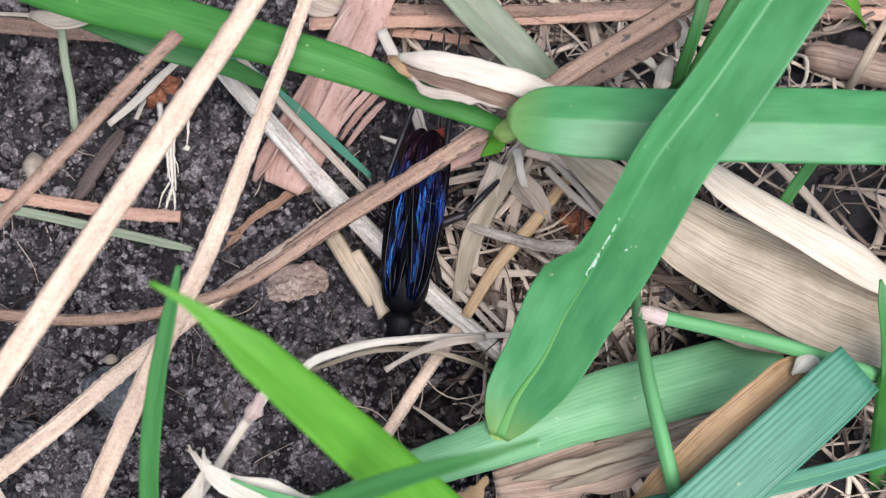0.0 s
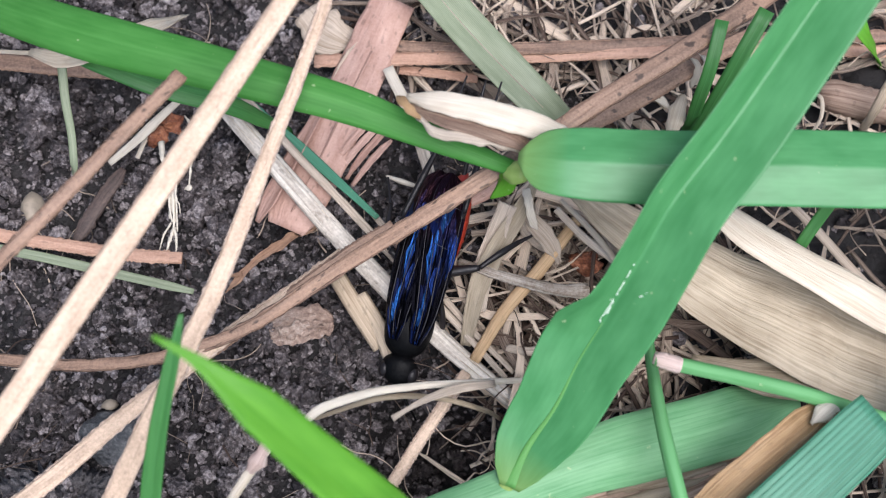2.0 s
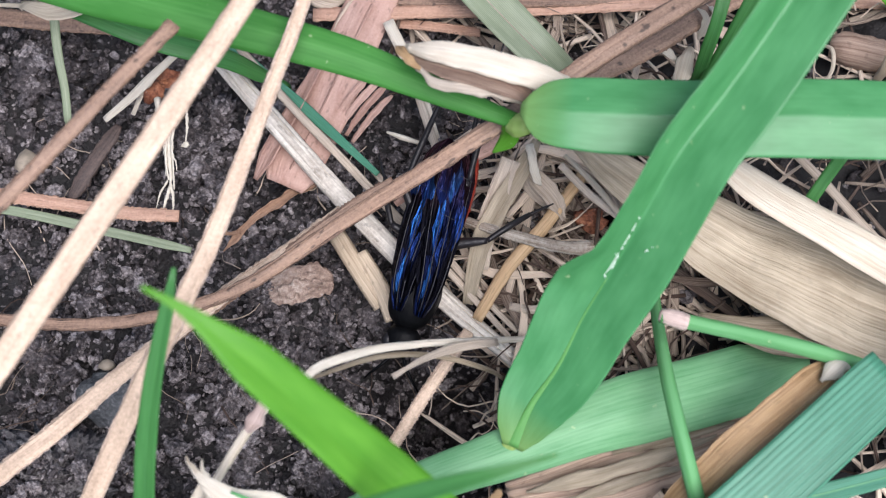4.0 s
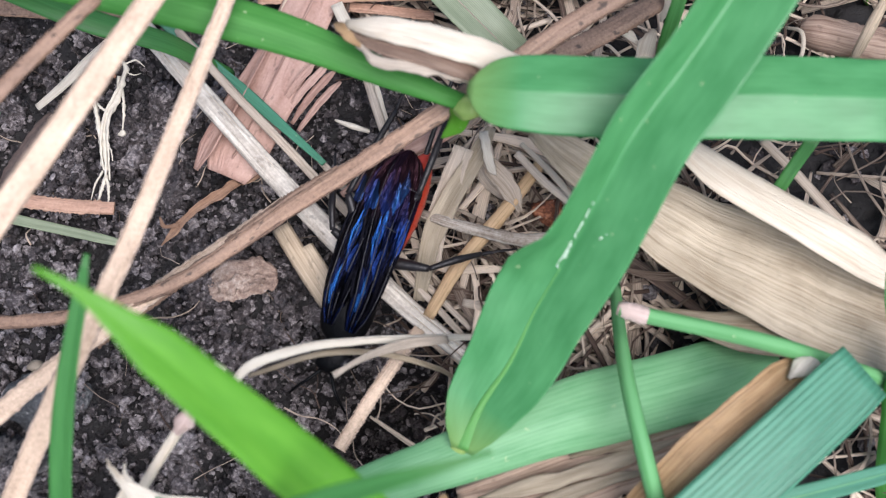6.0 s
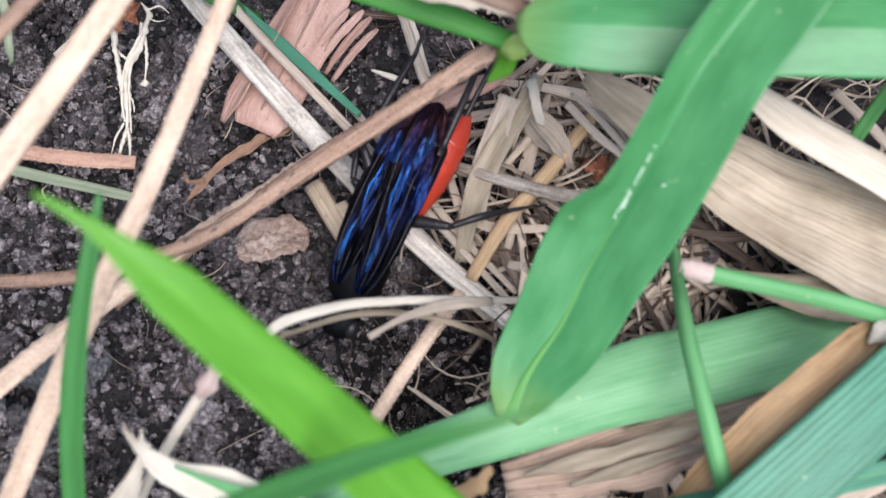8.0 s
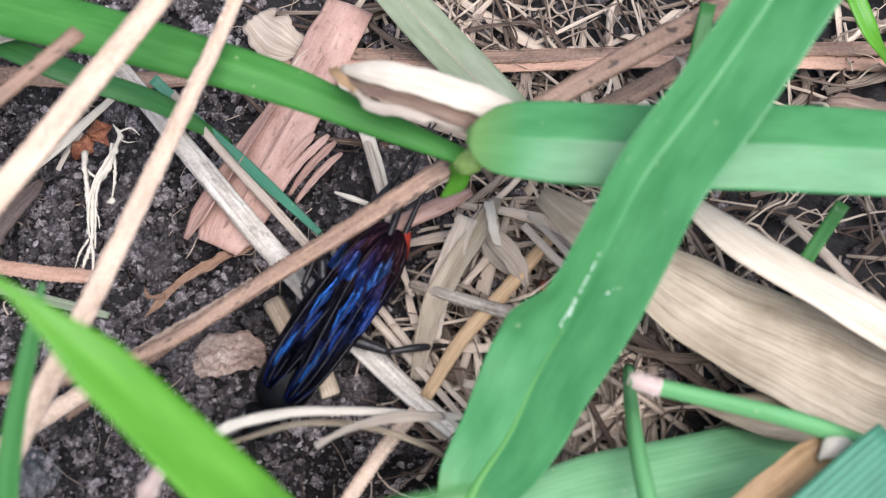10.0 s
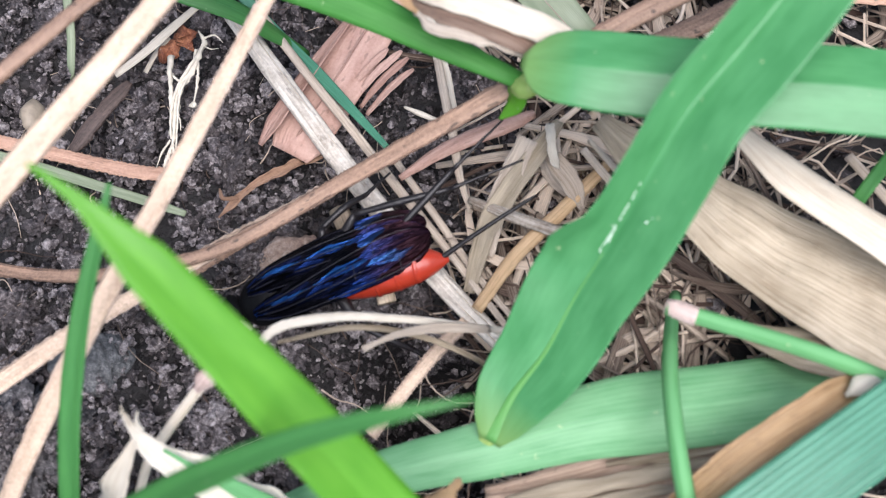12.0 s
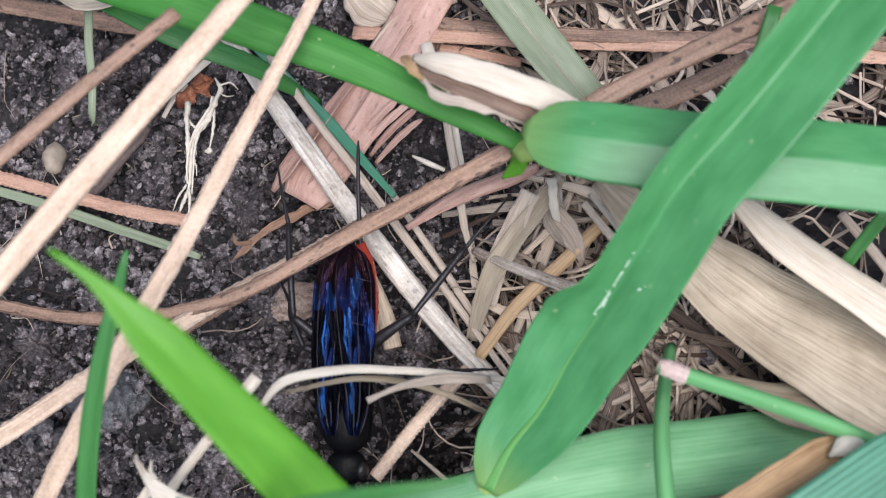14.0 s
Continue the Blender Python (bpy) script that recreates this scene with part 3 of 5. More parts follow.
def build_cross_shoot():
    """Shoot with a long stem, a dry torn sheath and a level blade."""
    shoot = base("grass_shoot", "green grass shoot with a level blade and a torn dry sheath", "grass")
    stem = [(-67.0, 40.6, -1.0), (-44.7, 24.6, 12.0), (-27.8, 15.1, 20.0), (-15.5, 11.5, 20.5), (-6.2, 9.3, 19.0), (0.3, 7.1, 17.6), (5.7, 5.3, 16.6)]
    blade_part("stem", stem, ((0, 2.5), (0.3, 3.6), (0.62, 3.9), (0.85, 2.9), (0.93, 2.0), (1, 1.2)), GREEN_STEM, shoot, "bright green flattened stem", fold=-0.1, curl=-0.12, n=50, thick=0.4, roll=-10)
    lvl = [(5.7, 4.7, 20.9), (7.4, 4.3, 21.6), (14.9, 3.6, 22.1), (25.1, 3.5, 22.3), (37.9, 3.7, 20.8), (57.8, 5.8, 12.0), (78.8, 10.0, -1.0)]
    b = blade_part("leaf_blade", lvl, ((0, 0.9), (0.006, 2.4), (0.014, 3.8), (0.025, 4.7), (0.04, 5.15), (0.07, 5.5), (0.3, 5.8), (0.6, 5.4), (1, 3.5)), GREEN, shoot, fold=-0.2, n=130, cols=31, roll=-7, wave=0.08, seed=7)
    rod_part("midrib", [(7.4, 4.2, 20.0), (14.9, 3.6, 22.2), (25.1, 3.5, 22.3), (37.9, 3.7, 20.8)], 0.05, GREEN_PALE, b, "pale midrib", n=30, sides=6, flat=0.4)
    rod_part("collar", [(5.1, 5.3, 16.2), (5.8, 5.0, 16.6), (6.5, 4.8, 17.2)], ((0, 0.7), (0.5, 1.1), (1, 0.8)), GREEN_COLLAR, shoot, "yellow-green collar", n=8, flat=0.7)
    blade_part("torn_sheath", [(-2.6, 9.6, 20.6), (-0.8, 8.9, 21.6), (2.5, 8.2, 21.6), (5.8, 7.7, 20.6), (8.9, 7.5, 18.6), (11.4, 7.4, 16.0)], ((0, 0.6), (0.12, 1.5), (0.4, 2.0), (0.7, 2.0), (1, 0.8)), STRAW_WHITE, shoot, "dry cream outer sheath", curl=-0.25, n=40, cols=13, ragged=0.07, roll=-14, wave=0.06, thick=0.2, seed=34)
    blade_part("sheath_lining", [(-2.4, 8.8, 20.4), (0.0, 8.0, 20.9), (2.9, 7.2, 20.6), (5.5, 6.5, 19.6), (7.0, 6.1, 18.2)], ((0, 0.9), (0.3, 2.5), (0.7, 2.2), (1, 0.7)), DRY_MIXED, shoot, "reddish-brown inner side", n=34, cols=13, curl=0.35, roll=8, wave=0.05, seed=35)
    blade_part("sheath_rim", [(-1.8, 7.9, 20.9), (-0.4, 6.5, 21.5), (1.8, 6.2, 21.3), (4.1, 6.1, 20.4), (5.9, 5.9, 19.0)], ((0, 0.3), (0.25, 0.8), (0.6, 1.0), (1, 0.4)), STRAW_PALE, shoot, "pale curled lower edge", n=34, cols=9, curl=-0.6, ragged=0.1, wave=0.12, seed=36)
    blade_part("sheath_tip", [(-3.2, 9.7, 20.3), (-3.0, 9.0, 21.2), (-2.4, 8.2, 21.5), (-1.4, 7.5, 21.0)], ((0, 0.3), (0.3, 0.7), (0.7, 0.7), (1, 0.2)), DRY_BROWN, shoot, "curled brown sheath tip", n=20, cols=9, curl=0.5, ragged=0.08, seed=33)
    blade_part("bract", [(5.3, 5.0, 16.0), (5.1, 4.7, 14.5), (4.0, 4.1, 13.0)], ((0, 1.5), (0.5, 1.6), (1, 0.2)), GREEN_FRESH, shoot, n=12, cols=5)


build_cross_shoot()

grass([(-15.6, -13.1, 41.0), (-13.9, -13.9, 40.0), (-11.1, -15.9, 38.0), (-7.3, -18.9, 34.0), (-0.9, -24.1, 26.0), (9.2, -33.5, 8.0), (13.8, -37.6, -2.0)],
      ((0, 0.25), (0.05, 0.75), (0.085, 1.6), (0.12, 2.6), (0.3, 3.6), (0.5, 4.2), (1, 4.6)), GREEN_FRESH, "fresh light green grass blade with a pointed tip", GREEN_RIDGE, fold=0.2, n=50, roll=10)
grass([(-16.8, -9.0, 28.5), (-17.4, -11.0, 27.0), (-18.7, -15.0, 24.0), (-19.9, -19.8, 20.0), (-21.0, -25.7, 14.0), (-23.2, -35.3, -1.0)],
      ((0, 0.3), (0.08, 1.0), (0.3, 1.45), (1, 1.5)), GREEN_DARK, "narrow upright dark green grass blade", GREEN_STEM, fold=0.35, n=40)
grass([(6.3, -21.4, 37.0), (3.6, -22.2, 37.0), (-0.8, -23.2, 35.0), (-7.6, -25.2, 30.0), (-18.8, -28.9, 18.0), (-31.1, -32.6, -1.0)],
      ((0, 0.2), (0.1, 1.0), (0.3, 1.7), (1, 2.0)), GREEN_DARK, "thin arching dark green grass blade", GREEN_STEM, fold=0.3, n=40)
blade("grass_leaf", [(-34.2, 18.8, 12.0), (-28.0, 15.8, 13.0), (-22.6, 14.0, 12.0), (-17.4, 13.6, 9.0), (-15.5, 13.7, 6.0), (-13.5, 14.1, 2.0)],
      ((0, 1.5), (0.4, 2.0), (0.8, 1.7), (1, 0.8)), GREEN_DARK, "shaded green grass blade behind the stem", "grass", fold=-0.2)
grass([(-19.1, 17.0, 7.0), (-15.7, 14.4, 4.5), (-11.2, 10.7, 3.6), (-7.6, 7.3, 3.8), (-5.5, 5.3, 3.9)],
      ((0, 0.9), (0.5, 1.1), (1, 0.5)), GREEN_BLUE, "short bluish green grass blade on the straw", GREEN_BLUE, fold=0.2)
blade("grass_leaf", [(-42.1, 3.5, 2.0), (-36.0, 2.4, 2.0), (-29.0, 0.9, 1.6), (-24.0, -0.2, 1.4), (-21.7, -0.7, 1.2)],
      ((0, 0.8), (0.5, 0.9), (0.9, 0.8), (1, 0.5)), GREEN_GREY, "cut pale green grass blade lying on soil", "grass", fold=0.2)
blade("grass_leaf", [(-32.0, 17.0, 11.0), (-31.8, 13.8, 9.5), (-31.5, 11.3, 8.0), (-31.4, 9.1, 7.0), (-33.3, 10.9, 1.0)],
      ((0, 0.8), (0.6, 0.65), (1, 0.3)), GREEN_GREY, "thin bluish green grass blade", "grass", n=20, cols=5)

# cut stalk, thin stem, ribbed leaf
stalk = base("grass_stalk", "cut green grass stalk with a frayed whitish end", "grass")
rod_part("stalk", [(16.4, -9.0, 13.4), (22.2, -10.3, 13.4), (27.3, -11.5, 13.2), (32.7, -12.7, 11.0), (40.2, -13.2, 4.0), (45.0, -13.4, -1.0)], ((0, 0.58), (0.3, 0.62), (1, 0.7)), GREEN_TUBE, stalk, n=30, sides=10)
rod_part("frayed_end", [(16.3, -8.9, 13.5), (17.3, -9.2, 13.5), (18.4, -9.5, 13.5)], ((0, 0.42), (0.2, 0.6), (0.6, 0.66), (1, 0.6)), FRAYED, stalk, "frayed pinkish-white end", n=12, sides=14, rough=0.08)
rod("grass_stalk", [(17.8, -4.8, 3.0), (17.2, -9.2, 8.0), (17.1, -14.4, 12.0), (17.9, -19.6, 13.0), (19.4, -24.0, 10.0), (22.2, -29.5, -1.0)], ((0, 0.45), (0.4, 0.6), (1, 0.7)), GREEN_TUBE, "slender pale green grass stem", "grass", n=30, sides=8)
ribbed = base("grass_shoot", "ribbed bluish green grass leaf cut square at its end", "grass")
RIBBED = [(32.9, -13.6, 14.6), (30.8, -15.4, 14.8), (25.4, -20.0, 15.0), (20.0, -24.7, 14.0), (12.7, -31.4, 8.0), (10.1, -34.9, -1.0)]
blade_part("leaf_blade", RIBBED, ((0, 4.4), (0.05, 4.7), (0.5, 4.8), (1, 4.0)), GREEN_BLUE, ribbed, n=44, cols=25, roll=6)
ribs_along(ribbed, RIBBED, ((0, 4.4), (0.05, 4.7), (0.5, 4.8), (1, 4.0)), [k * 0.185 - 0.925 for k in range(11)], 0.045, GREEN_BLUE, "raised green rib", 0.1, 40, 6)
grass([(40.3, -18.8, 9.0), (32.4, -20.9, 11.0), (26.0, -22.4, 12.0), (19.4, -23.4, 11.0), (14.4, -24.2, 4.0), (12.2, -24.9, -1.0)], ((0, 1.2), (0.5, 1.6), (1, 1.2)), GREEN_BLUE, "narrow bluish green grass blade low over litter", GREEN_PALE, fold=0.25)
for pts, w in (([(22.7, 18.3, 16.0), (21.9, 14.8, 14.0), (21.4, 13.1, 11.0), (21.4, 12.6, 8.0), (22.9, 15.6, -1.0)], 1.1), ([(26.1, 18.7, 17.0), (24.4, 15.8, 15.0), (22.8, 13.1, 11.0), (21.9, 11.8, 7.0), (23.1, 14.2, -1.0)], 1.3), ([(31.9, 4.6, 12.0), (30.7, 2.9, 10.0), (29.7, 1.4, 8.6), (32.0, 3.2, -1.0)], 1.0)):
    blade("grass_leaf", pts, ((0, w), (0.5, w), (1, w * 0.6)), GREEN_DARK, "short dark green grass blade", "grass", "short blades among litter", fold=0.25, n=18, cols=5)
grass([(-2.0, 27.4, 7.0), (2.3, 22.1, 6.5), (5.8, 18.3, 6.0), (8.8, 15.5, 5.0), (11.5, 14.1, 2.0), (13.4, 13.3, -1.0)], ((0, 3.6), (0.5, 3.7), (0.8, 3.2), (1, 2.0)), GREEN_GREY, "greyish green folded grass blade", STRAW_PALE, fold=0.3, n=30)

# ---- pine needles ----
def needle(pts, r, material, label, group="fallen pine needles", **more):
    """A pine needle with its two finely toothed edges."""
    more = {"n": 60, "sides": 12, "flat": 0.62, "groove": 0.45, "rough": 0.012, **more}
    ob = rod("pine_needle", pts, r, material, label, "pine needle", group, **more)
    n = 140
    c = spline(pts, n)[:, :3]
    rr = np.full(n, float(r)) if isinstance(r, (int, float)) else np.interp(np.linspace(0, 1, n), [a for a, _ in r], [b for _, b in r])
    t, sd, nn = frames(c)
    for k in (-1, 1):
        line = c + sd * (k * 0.9 * rr)[:, None] + nn * 0.08
        rod_part("toothed_edge", line[::7], 0.12, EDGE if material is NEEDLE_TAN else material, ob, "finely toothed edge", n=150, sides=5, rough=0.35, seed=7 + k)
    return ob


needle([(-5.8, 22.0, 29.0), (-13.0, 10.8, 27.0), (-18.3, 1.9, 26.5), (-23.7, -7.0, 26.0), (-30.5, -17.1, 24.0), (-44.6, -31.7, 12.0), (-57.7, -42.7, -1.0)], ((0, 0.75), (0.4, 0.95), (1, 0.85)), NEEDLE_TAN, "long pale tan pine needle leaning over the soil")
needle([(-6.9, 21.5, 24.0), (-9.7, 13.0, 22.5), (-12.9, 3.9, 21.5), (-16.3, -5.5, 20.5), (-21.6, -14.9, 16.0), (-26.6, -23.1, 10.0), (-32.7, -29.9, -1.0)], ((0, 0.4), (0.2, 0.5), (0.6, 0.82), (1, 0.85)), NEEDLE_TAN, "long tan pine needle leaning over the soil")
needle([(-18.7, 9.6, 24.5), (-23.1, 4.0, 25.0), (-26.7, -0.4, 25.0), (-30.6, -4.3, 24.0), (-40.5, -9.0, 14.0), (-51.5, -11.4, -1.0)], ((0, 0.5), (1, 0.55)), NEEDLE_BROWN, "thin brown pine needle with a broken end")
needle([(-48.3, -5.6, 1.2), (-37.6, -7.1, 3.2), (-29.9, -8.0, 5.0), (-22.5, -7.5, 6.6), (-16.4, -5.6, 7.5), (-8.5, -0.8, 9.0), (-1.1, 3.1, 11.8), (5.2, 6.6, 14.0), (11.9, 11.0, 15.0), (20.1, 16.4, 15.0), (31.4, 26.3, 9.0), (40.6, 36.3, -1.0)], ((0, 0.45), (0.3, 0.5), (0.5, 0.72), (0.8, 0.9), (1, 0.8)), NEEDLE_BROWN, "long curved reddish-brown pine needle with dark flecks", n=70)
needle([(-22.8, -9.5, 4.5), (-18.1, -6.0, 5.2), (-12.5, -2.1, 5.8), (-7.8, 1.4, 6.2), (-4.0, 3.8, 6.5)], 0.55, NEEDLE_BROWN, "dark brown weathered pine needle")
needle([(-42.4, -25.7, 4.0), (-34.7, -20.9, 8.0), (-29.8, -17.2, 9.0), (-24.9, -12.5, 8.5), (-21.3, -9.2, 7.5), (-17.0, -5.3, 6.5), (-11.6, -0.9, 5.5), (-8.5, 2.0, 4.5)], ((0, 0.7), (0.4, 0.75), (1, 0.45)), NEEDLE_TAN, "light brown pine needle propped on clods")
needle([(-47.7, 6.0, 1.0), (-39.1, 4.2, 2.0), (-33.0, 3.2, 2.2), (-26.5, 2.3, 2.2), (-22.7, 2.1, 2.2)], 0.55, NEEDLE_PINK, "pinkish pine needle lying on soil")
needle([(-51.2, 22.0, 2.0), (-40.5, 20.7, 2.5), (-32.7, 19.9, 2.5), (-23.5, 19.8, 2.0), (-15.9, 20.8, 1.2)], 0.8, NEEDLE_BROWN, "thick brown pine needle lying on soil")
needle([(-11.6, 20.8, 2.5), (-3.3, 20.8, 3.0), (6.0, 21.0, 3.0), (20.3, 21.4, 3.5), (31.8, 21.8, 3.0), (47.9, 22.3, 1.5)], 0.6, NEEDLE_PINK, "reddish-brown pine needle lying across litter")
needle([(-7.5, 22.5, 2.5), (1.9, 21.8, 3.0), (13.7, 21.9, 3.4), (26.6, 22.6, 3.4), (47.9, 23.9, 2.0)], 0.6, NEEDLE_BROWN, "reddish-brown pine needle lying across litter")
needle([(-4.0, -17.4, 2.0), (-2.0, -14.4, 3.0), (0.3, -11.0, 3.5), (2.2, -8.1, 2.5)], 0.5, NEEDLE_TAN, "short brown pine needle beside the burrow")
needle([(11.5, 12.3, 7.0), (16.8, 14.7, 8.0), (22.2, 17.9, 8.5), (26.9, 20.8, 8.0)], 0.85, NEEDLE_BROWN, "weathered brown pine needle with black specks")
needle([(-4.9, 20.3, 2.0), (-0.2, 19.7, 2.2), (3.4, 19.3, 2.0)], 0.4, NEEDLE_PINK, "short reddish pine needle")

# ---- straw and dry leaves ----
STALK = [(-22.7, 19.1, 6.0), (-19.3, 15.3, 5.5), (-15.1, 10.6, 4.5), (-9.6, 4.6, 3.0), (-4.6, -0.6, 2.4), (0.8, -5.8, 2.0), (6.8, -10.9, 1.5)]
stalk_on_soil = rod("straw_stalk", STALK, ((0, 0.75), (0.3, 0.88), (0.7, 0.95), (1, 0.7)), BLEACHED, "thick bleached straw stalk lying on soil", "straw", n=50, sides=14, flat=0.6, rough=0.02)
ribs_along(stalk_on_soil, STALK, ((0, 1.2), (0.4, 1.7), (1, 1.2)), (-0.5, 0.4), 0.05, STRAW_WHITE, "loose bleached fibre", 0.44, 50)
for pts, r in (([(-17.8, 16.4, 6.0), (-13.1, 11.4, 4.5), (-8.6, 6.8, 3.6), (-4.1, 2.0, 3.0), (0.8, -3.2, 2.6), (5.6, -8.5, 2.2)], 0.36), ([(-6.4, 6.5, 3.0), (-1.2, 0.4, 2.4), (2.7, -4.3, 2.2), (6.3, -8.0, 2.0)], 0.3), ([(1.8, 1.3, 3.0), (5.7, 0.2, 3.2), (9.8, -0.8, 3.0)], 0.42), ([(10.0, 5.8, 5.0), (12.5, 3.5, 4.0), (15.5, 1.2, 3.2), (16.6, 0.0, 2.0)], 0.34), ([(30.2, 7.2, 4.0), (32.7, 4.3, 4.0), (35.9, 0.6, 3.5), (38.8, -2.3, 3.0)], 0.42), ([(5.7, -5.8, 2.0), (7.6, -6.2, 2.4), (11.0, -5.1, 2.4), (13.5, -4.3, 2.0)], 0.38)):
    rod("straw", pts, ((0, r), (0.6, r * 1.1), (1, r * 0.7)), STRAW_PALE, "thin pale straw in the litter", "straw", "loose straws", n=26, sides=8, flat=0.55, rough=0.03)
blade("straw_strip", [(-4.8, 19.5, 4.0), (-2.8, 15.3, 3.6), (-1.7, 12.3, 3.0), (-0.7, 9.0, 2.4)], ((0, 1.0), (0.5, 1.15), (1, 1.0)), STRAW_WHITE, "flat creamy straw strip", "straw", n=20, cols=5, ragged=0.04)
blade("straw_strip", [(5.8, 5.9, 6.0), (4.7, 3.2, 5.0), (3.8, 0.5, 4.0), (3.2, -2.8, 3.0)], ((0, 1.6), (0.5, 2.0), (1, 1.2)), STRAW_PALE, "curled pale straw strip", "straw", n=24, cols=7, curl=0.3, ragged=0.1)
blade("straw_strip", [(6.6, 6.1, 4.0), (7.3, 5.2, 3.6), (8.7, 3.3, 3.0), (9.9, 2.5, 2.5)], ((0, 0.8), (0.4, 1.9), (1, 0.4)), STRAW_PALE, "torn whitish straw flake", "straw", n=14, cols=5, wave=0.2)
rod("straw", [(-7.1, -1.2, 2.0), (-5.1, -4.5, 2.0), (-4.1, -7.0, 2.0)], 0.75, STRAW, "short flat brown straw in litter", "straw", n=14, flat=0.5)
rod("straw", [(-9.1, 0.5, 2.0), (-6.6, -3.5, 2.0), (-5.1, -5.7, 1.6)], 0.8, STRAW, "short tan straw stub beside the bark chip", "straw", n=14, flat=0.5)

# dry curled stalk arching over the burrow
curl = base("dry_stalk", "dry pinkish-tan grass stalk arching over the burrow", "straw")
rod_part("stalk", [(-11.1, -14.9, 13.0), (-9.3, -13.3, 15.0), (-6.1, -11.9, 14.0), (-1.9, -10.7, 11.0), (3.0, -9.7, 7.0), (6.4, -9.0, 4.0), (8.6, -8.3, 1.0)], ((0, 0.22), (0.12, 0.38), (0.5, 0.3), (1, 0.26)), STRAW_WHITE, curl, n=36, flat=0.5, rough=0.04)
rod_part("stalk", [(-9.7, -13.4, 12.0), (-4.5, -11.7, 11.5), (-0.2, -11.3, 9.0), (3.5, -11.8, 6.0), (5.1, -11.8, 1.0)], ((0, 0.15), (0.3, 0.24), (1, 0.22)), DRY_LEAF, curl, n=30, flat=0.5)
blade_part("flake", [(-3.7, -13.4, 12.1), (-2.1, -12.4, 12.0), (0.7, -10.9, 10.0), (4.4, -9.8, 7.0)], ((0, 0.5), (0.1, 0.35), (0.6, 0.8), (1, 0.6)), STRAW_PALE, curl, n=20, cols=5, curl=0.2)

# white withered stem with a node
wither = base("withered_stem", "whitish withered grass stem with a swollen node", "straw")
rod_part("stem", [(-11.0, -13.2, 15.5), (-12.7, -15.6, 14.6), (-13.9, -17.1, 13.6), (-15.2, -18.9, 12.8), (-16.6, -21.0, 12.0), (-19.4, -23.4, 6.0), (-21.7, -24.9, -1.0)], ((0, 0.5), (0.15, 0.46), (0.24, 0.4), (0.5, 0.36), (1, 0.4)), STRAW_WHITE, wither, n=40, sides=10)
rod_part("node", [(-12.9, -15.7, 14.7), (-13.6, -16.8, 14.0), (-14.3, -17.6, 13.4)], ((0, 0.42), (0.3, 0.5), (0.55, 0.7), (0.7, 0.62), (0.85, 0.4), (1, 0.32)), FRAYED, wither, "pinkish-white node", n=14, sides=9, rough=0.09)
blade_part("leaf", [(-17.9, -20.0, 17.0), (-16.8, -21.3, 16.4), (-14.9, -22.4, 15.6), (-10.7, -23.9, 13.0), (-4.6, -25.9, 6.0), (-0.9, -27.3, -1.0)], ((0, 0.1), (0.1, 1.0), (0.22, 2.6), (0.5, 2.6), (1, 1.6)), STRAW_WHITE, wither, "bleached papery leaf", n=44, cols=11, fold=0.3, ragged=0.2, wave=0.2, seed=61)
blade_part("shred", [(-16.7, -21.1, 16.2), (-17.2, -22.4, 15.6), (-18.1, -23.9, 14.0), (-20.4, -26.0, 8.0), (-23.2, -27.8, -1.0)], ((0, 0.3), (0.2, 2.0), (0.6, 3.0), (1, 1.8)), STRAW_WHITE, wither, "torn white strip", n=30, cols=9, ragged=0.15, curl=0.3, wave=0.15)
for k, q in enumerate(([(-16.8, -21.0, 16.5), (-17.4, -20.4, 16.9), (-17.9, -19.7, 17.0)], [(-16.4, -21.1, 16.5), (-16.7, -20.5, 16.8), (-16.8, -19.9, 16.8)])):
    blade_part("shred", q, ((0, 0.45), (0.5, 0.25), (1, 0.04)), STRAW_WHITE, wither, "frayed white tip", n=12, cols=5, curl=0.4, ragged=0.06, seed=120 + k)
blade_part("leaf", [(-14.7, -22.2, 16.6), (-13.1, -22.8, 15.6), (-9.7, -24.0, 13.6), (-4.6, -25.8, 7.0), (-0.4, -27.3, -1.0)], ((0, 0.2), (0.25, 1.1), (0.6, 1.8), (1, 1.4)), GREEN_TUBE, wither, "pale green leaf", n=30, cols=9, fold=0.3, ragged=0.1)

blade("straw_strip", [(-33.7, 16.4, 13.6), (-31.2, 15.6, 14.0), (-28.4, 16.6, 13.6), (-25.4, 18.7, 12.0), (-23.4, 24.6, 4.0)], ((0, 0.6), (0.2, 2.3), (0.6, 1.9), (1, 0.6)), STRAW_WHITE, "papery whitish grass scrap", "straw", n=24, cols=7, curl=0.5, ragged=0.12, wave=0.1, seed=41)
rod("straw", [(-42.3, 20.7, 6.0), (-35.9, 17.2, 12.0), (-33.0, 16.5, 13.6), (-30.9, 17.8, 13.0), (-31.3, 21.9, 8.0)], 0.2, STRAW_WHITE, "thin whitish curled straw", "straw", n=20, sides=6)
blade("straw_strip", [(-12.5, 25.7, 2.4), (-10.3, 23.5, 2.8), (-7.9, 22.4, 2.2)], ((0, 3.2), (0.5, 4.2), (1, 2.0)), STRAW_PALE, "yellowish corky leaf scrap", "straw", n=20, cols=11, ragged=0.4, wave=0.4, ripple=0.1, thick=0.5, seed=44)

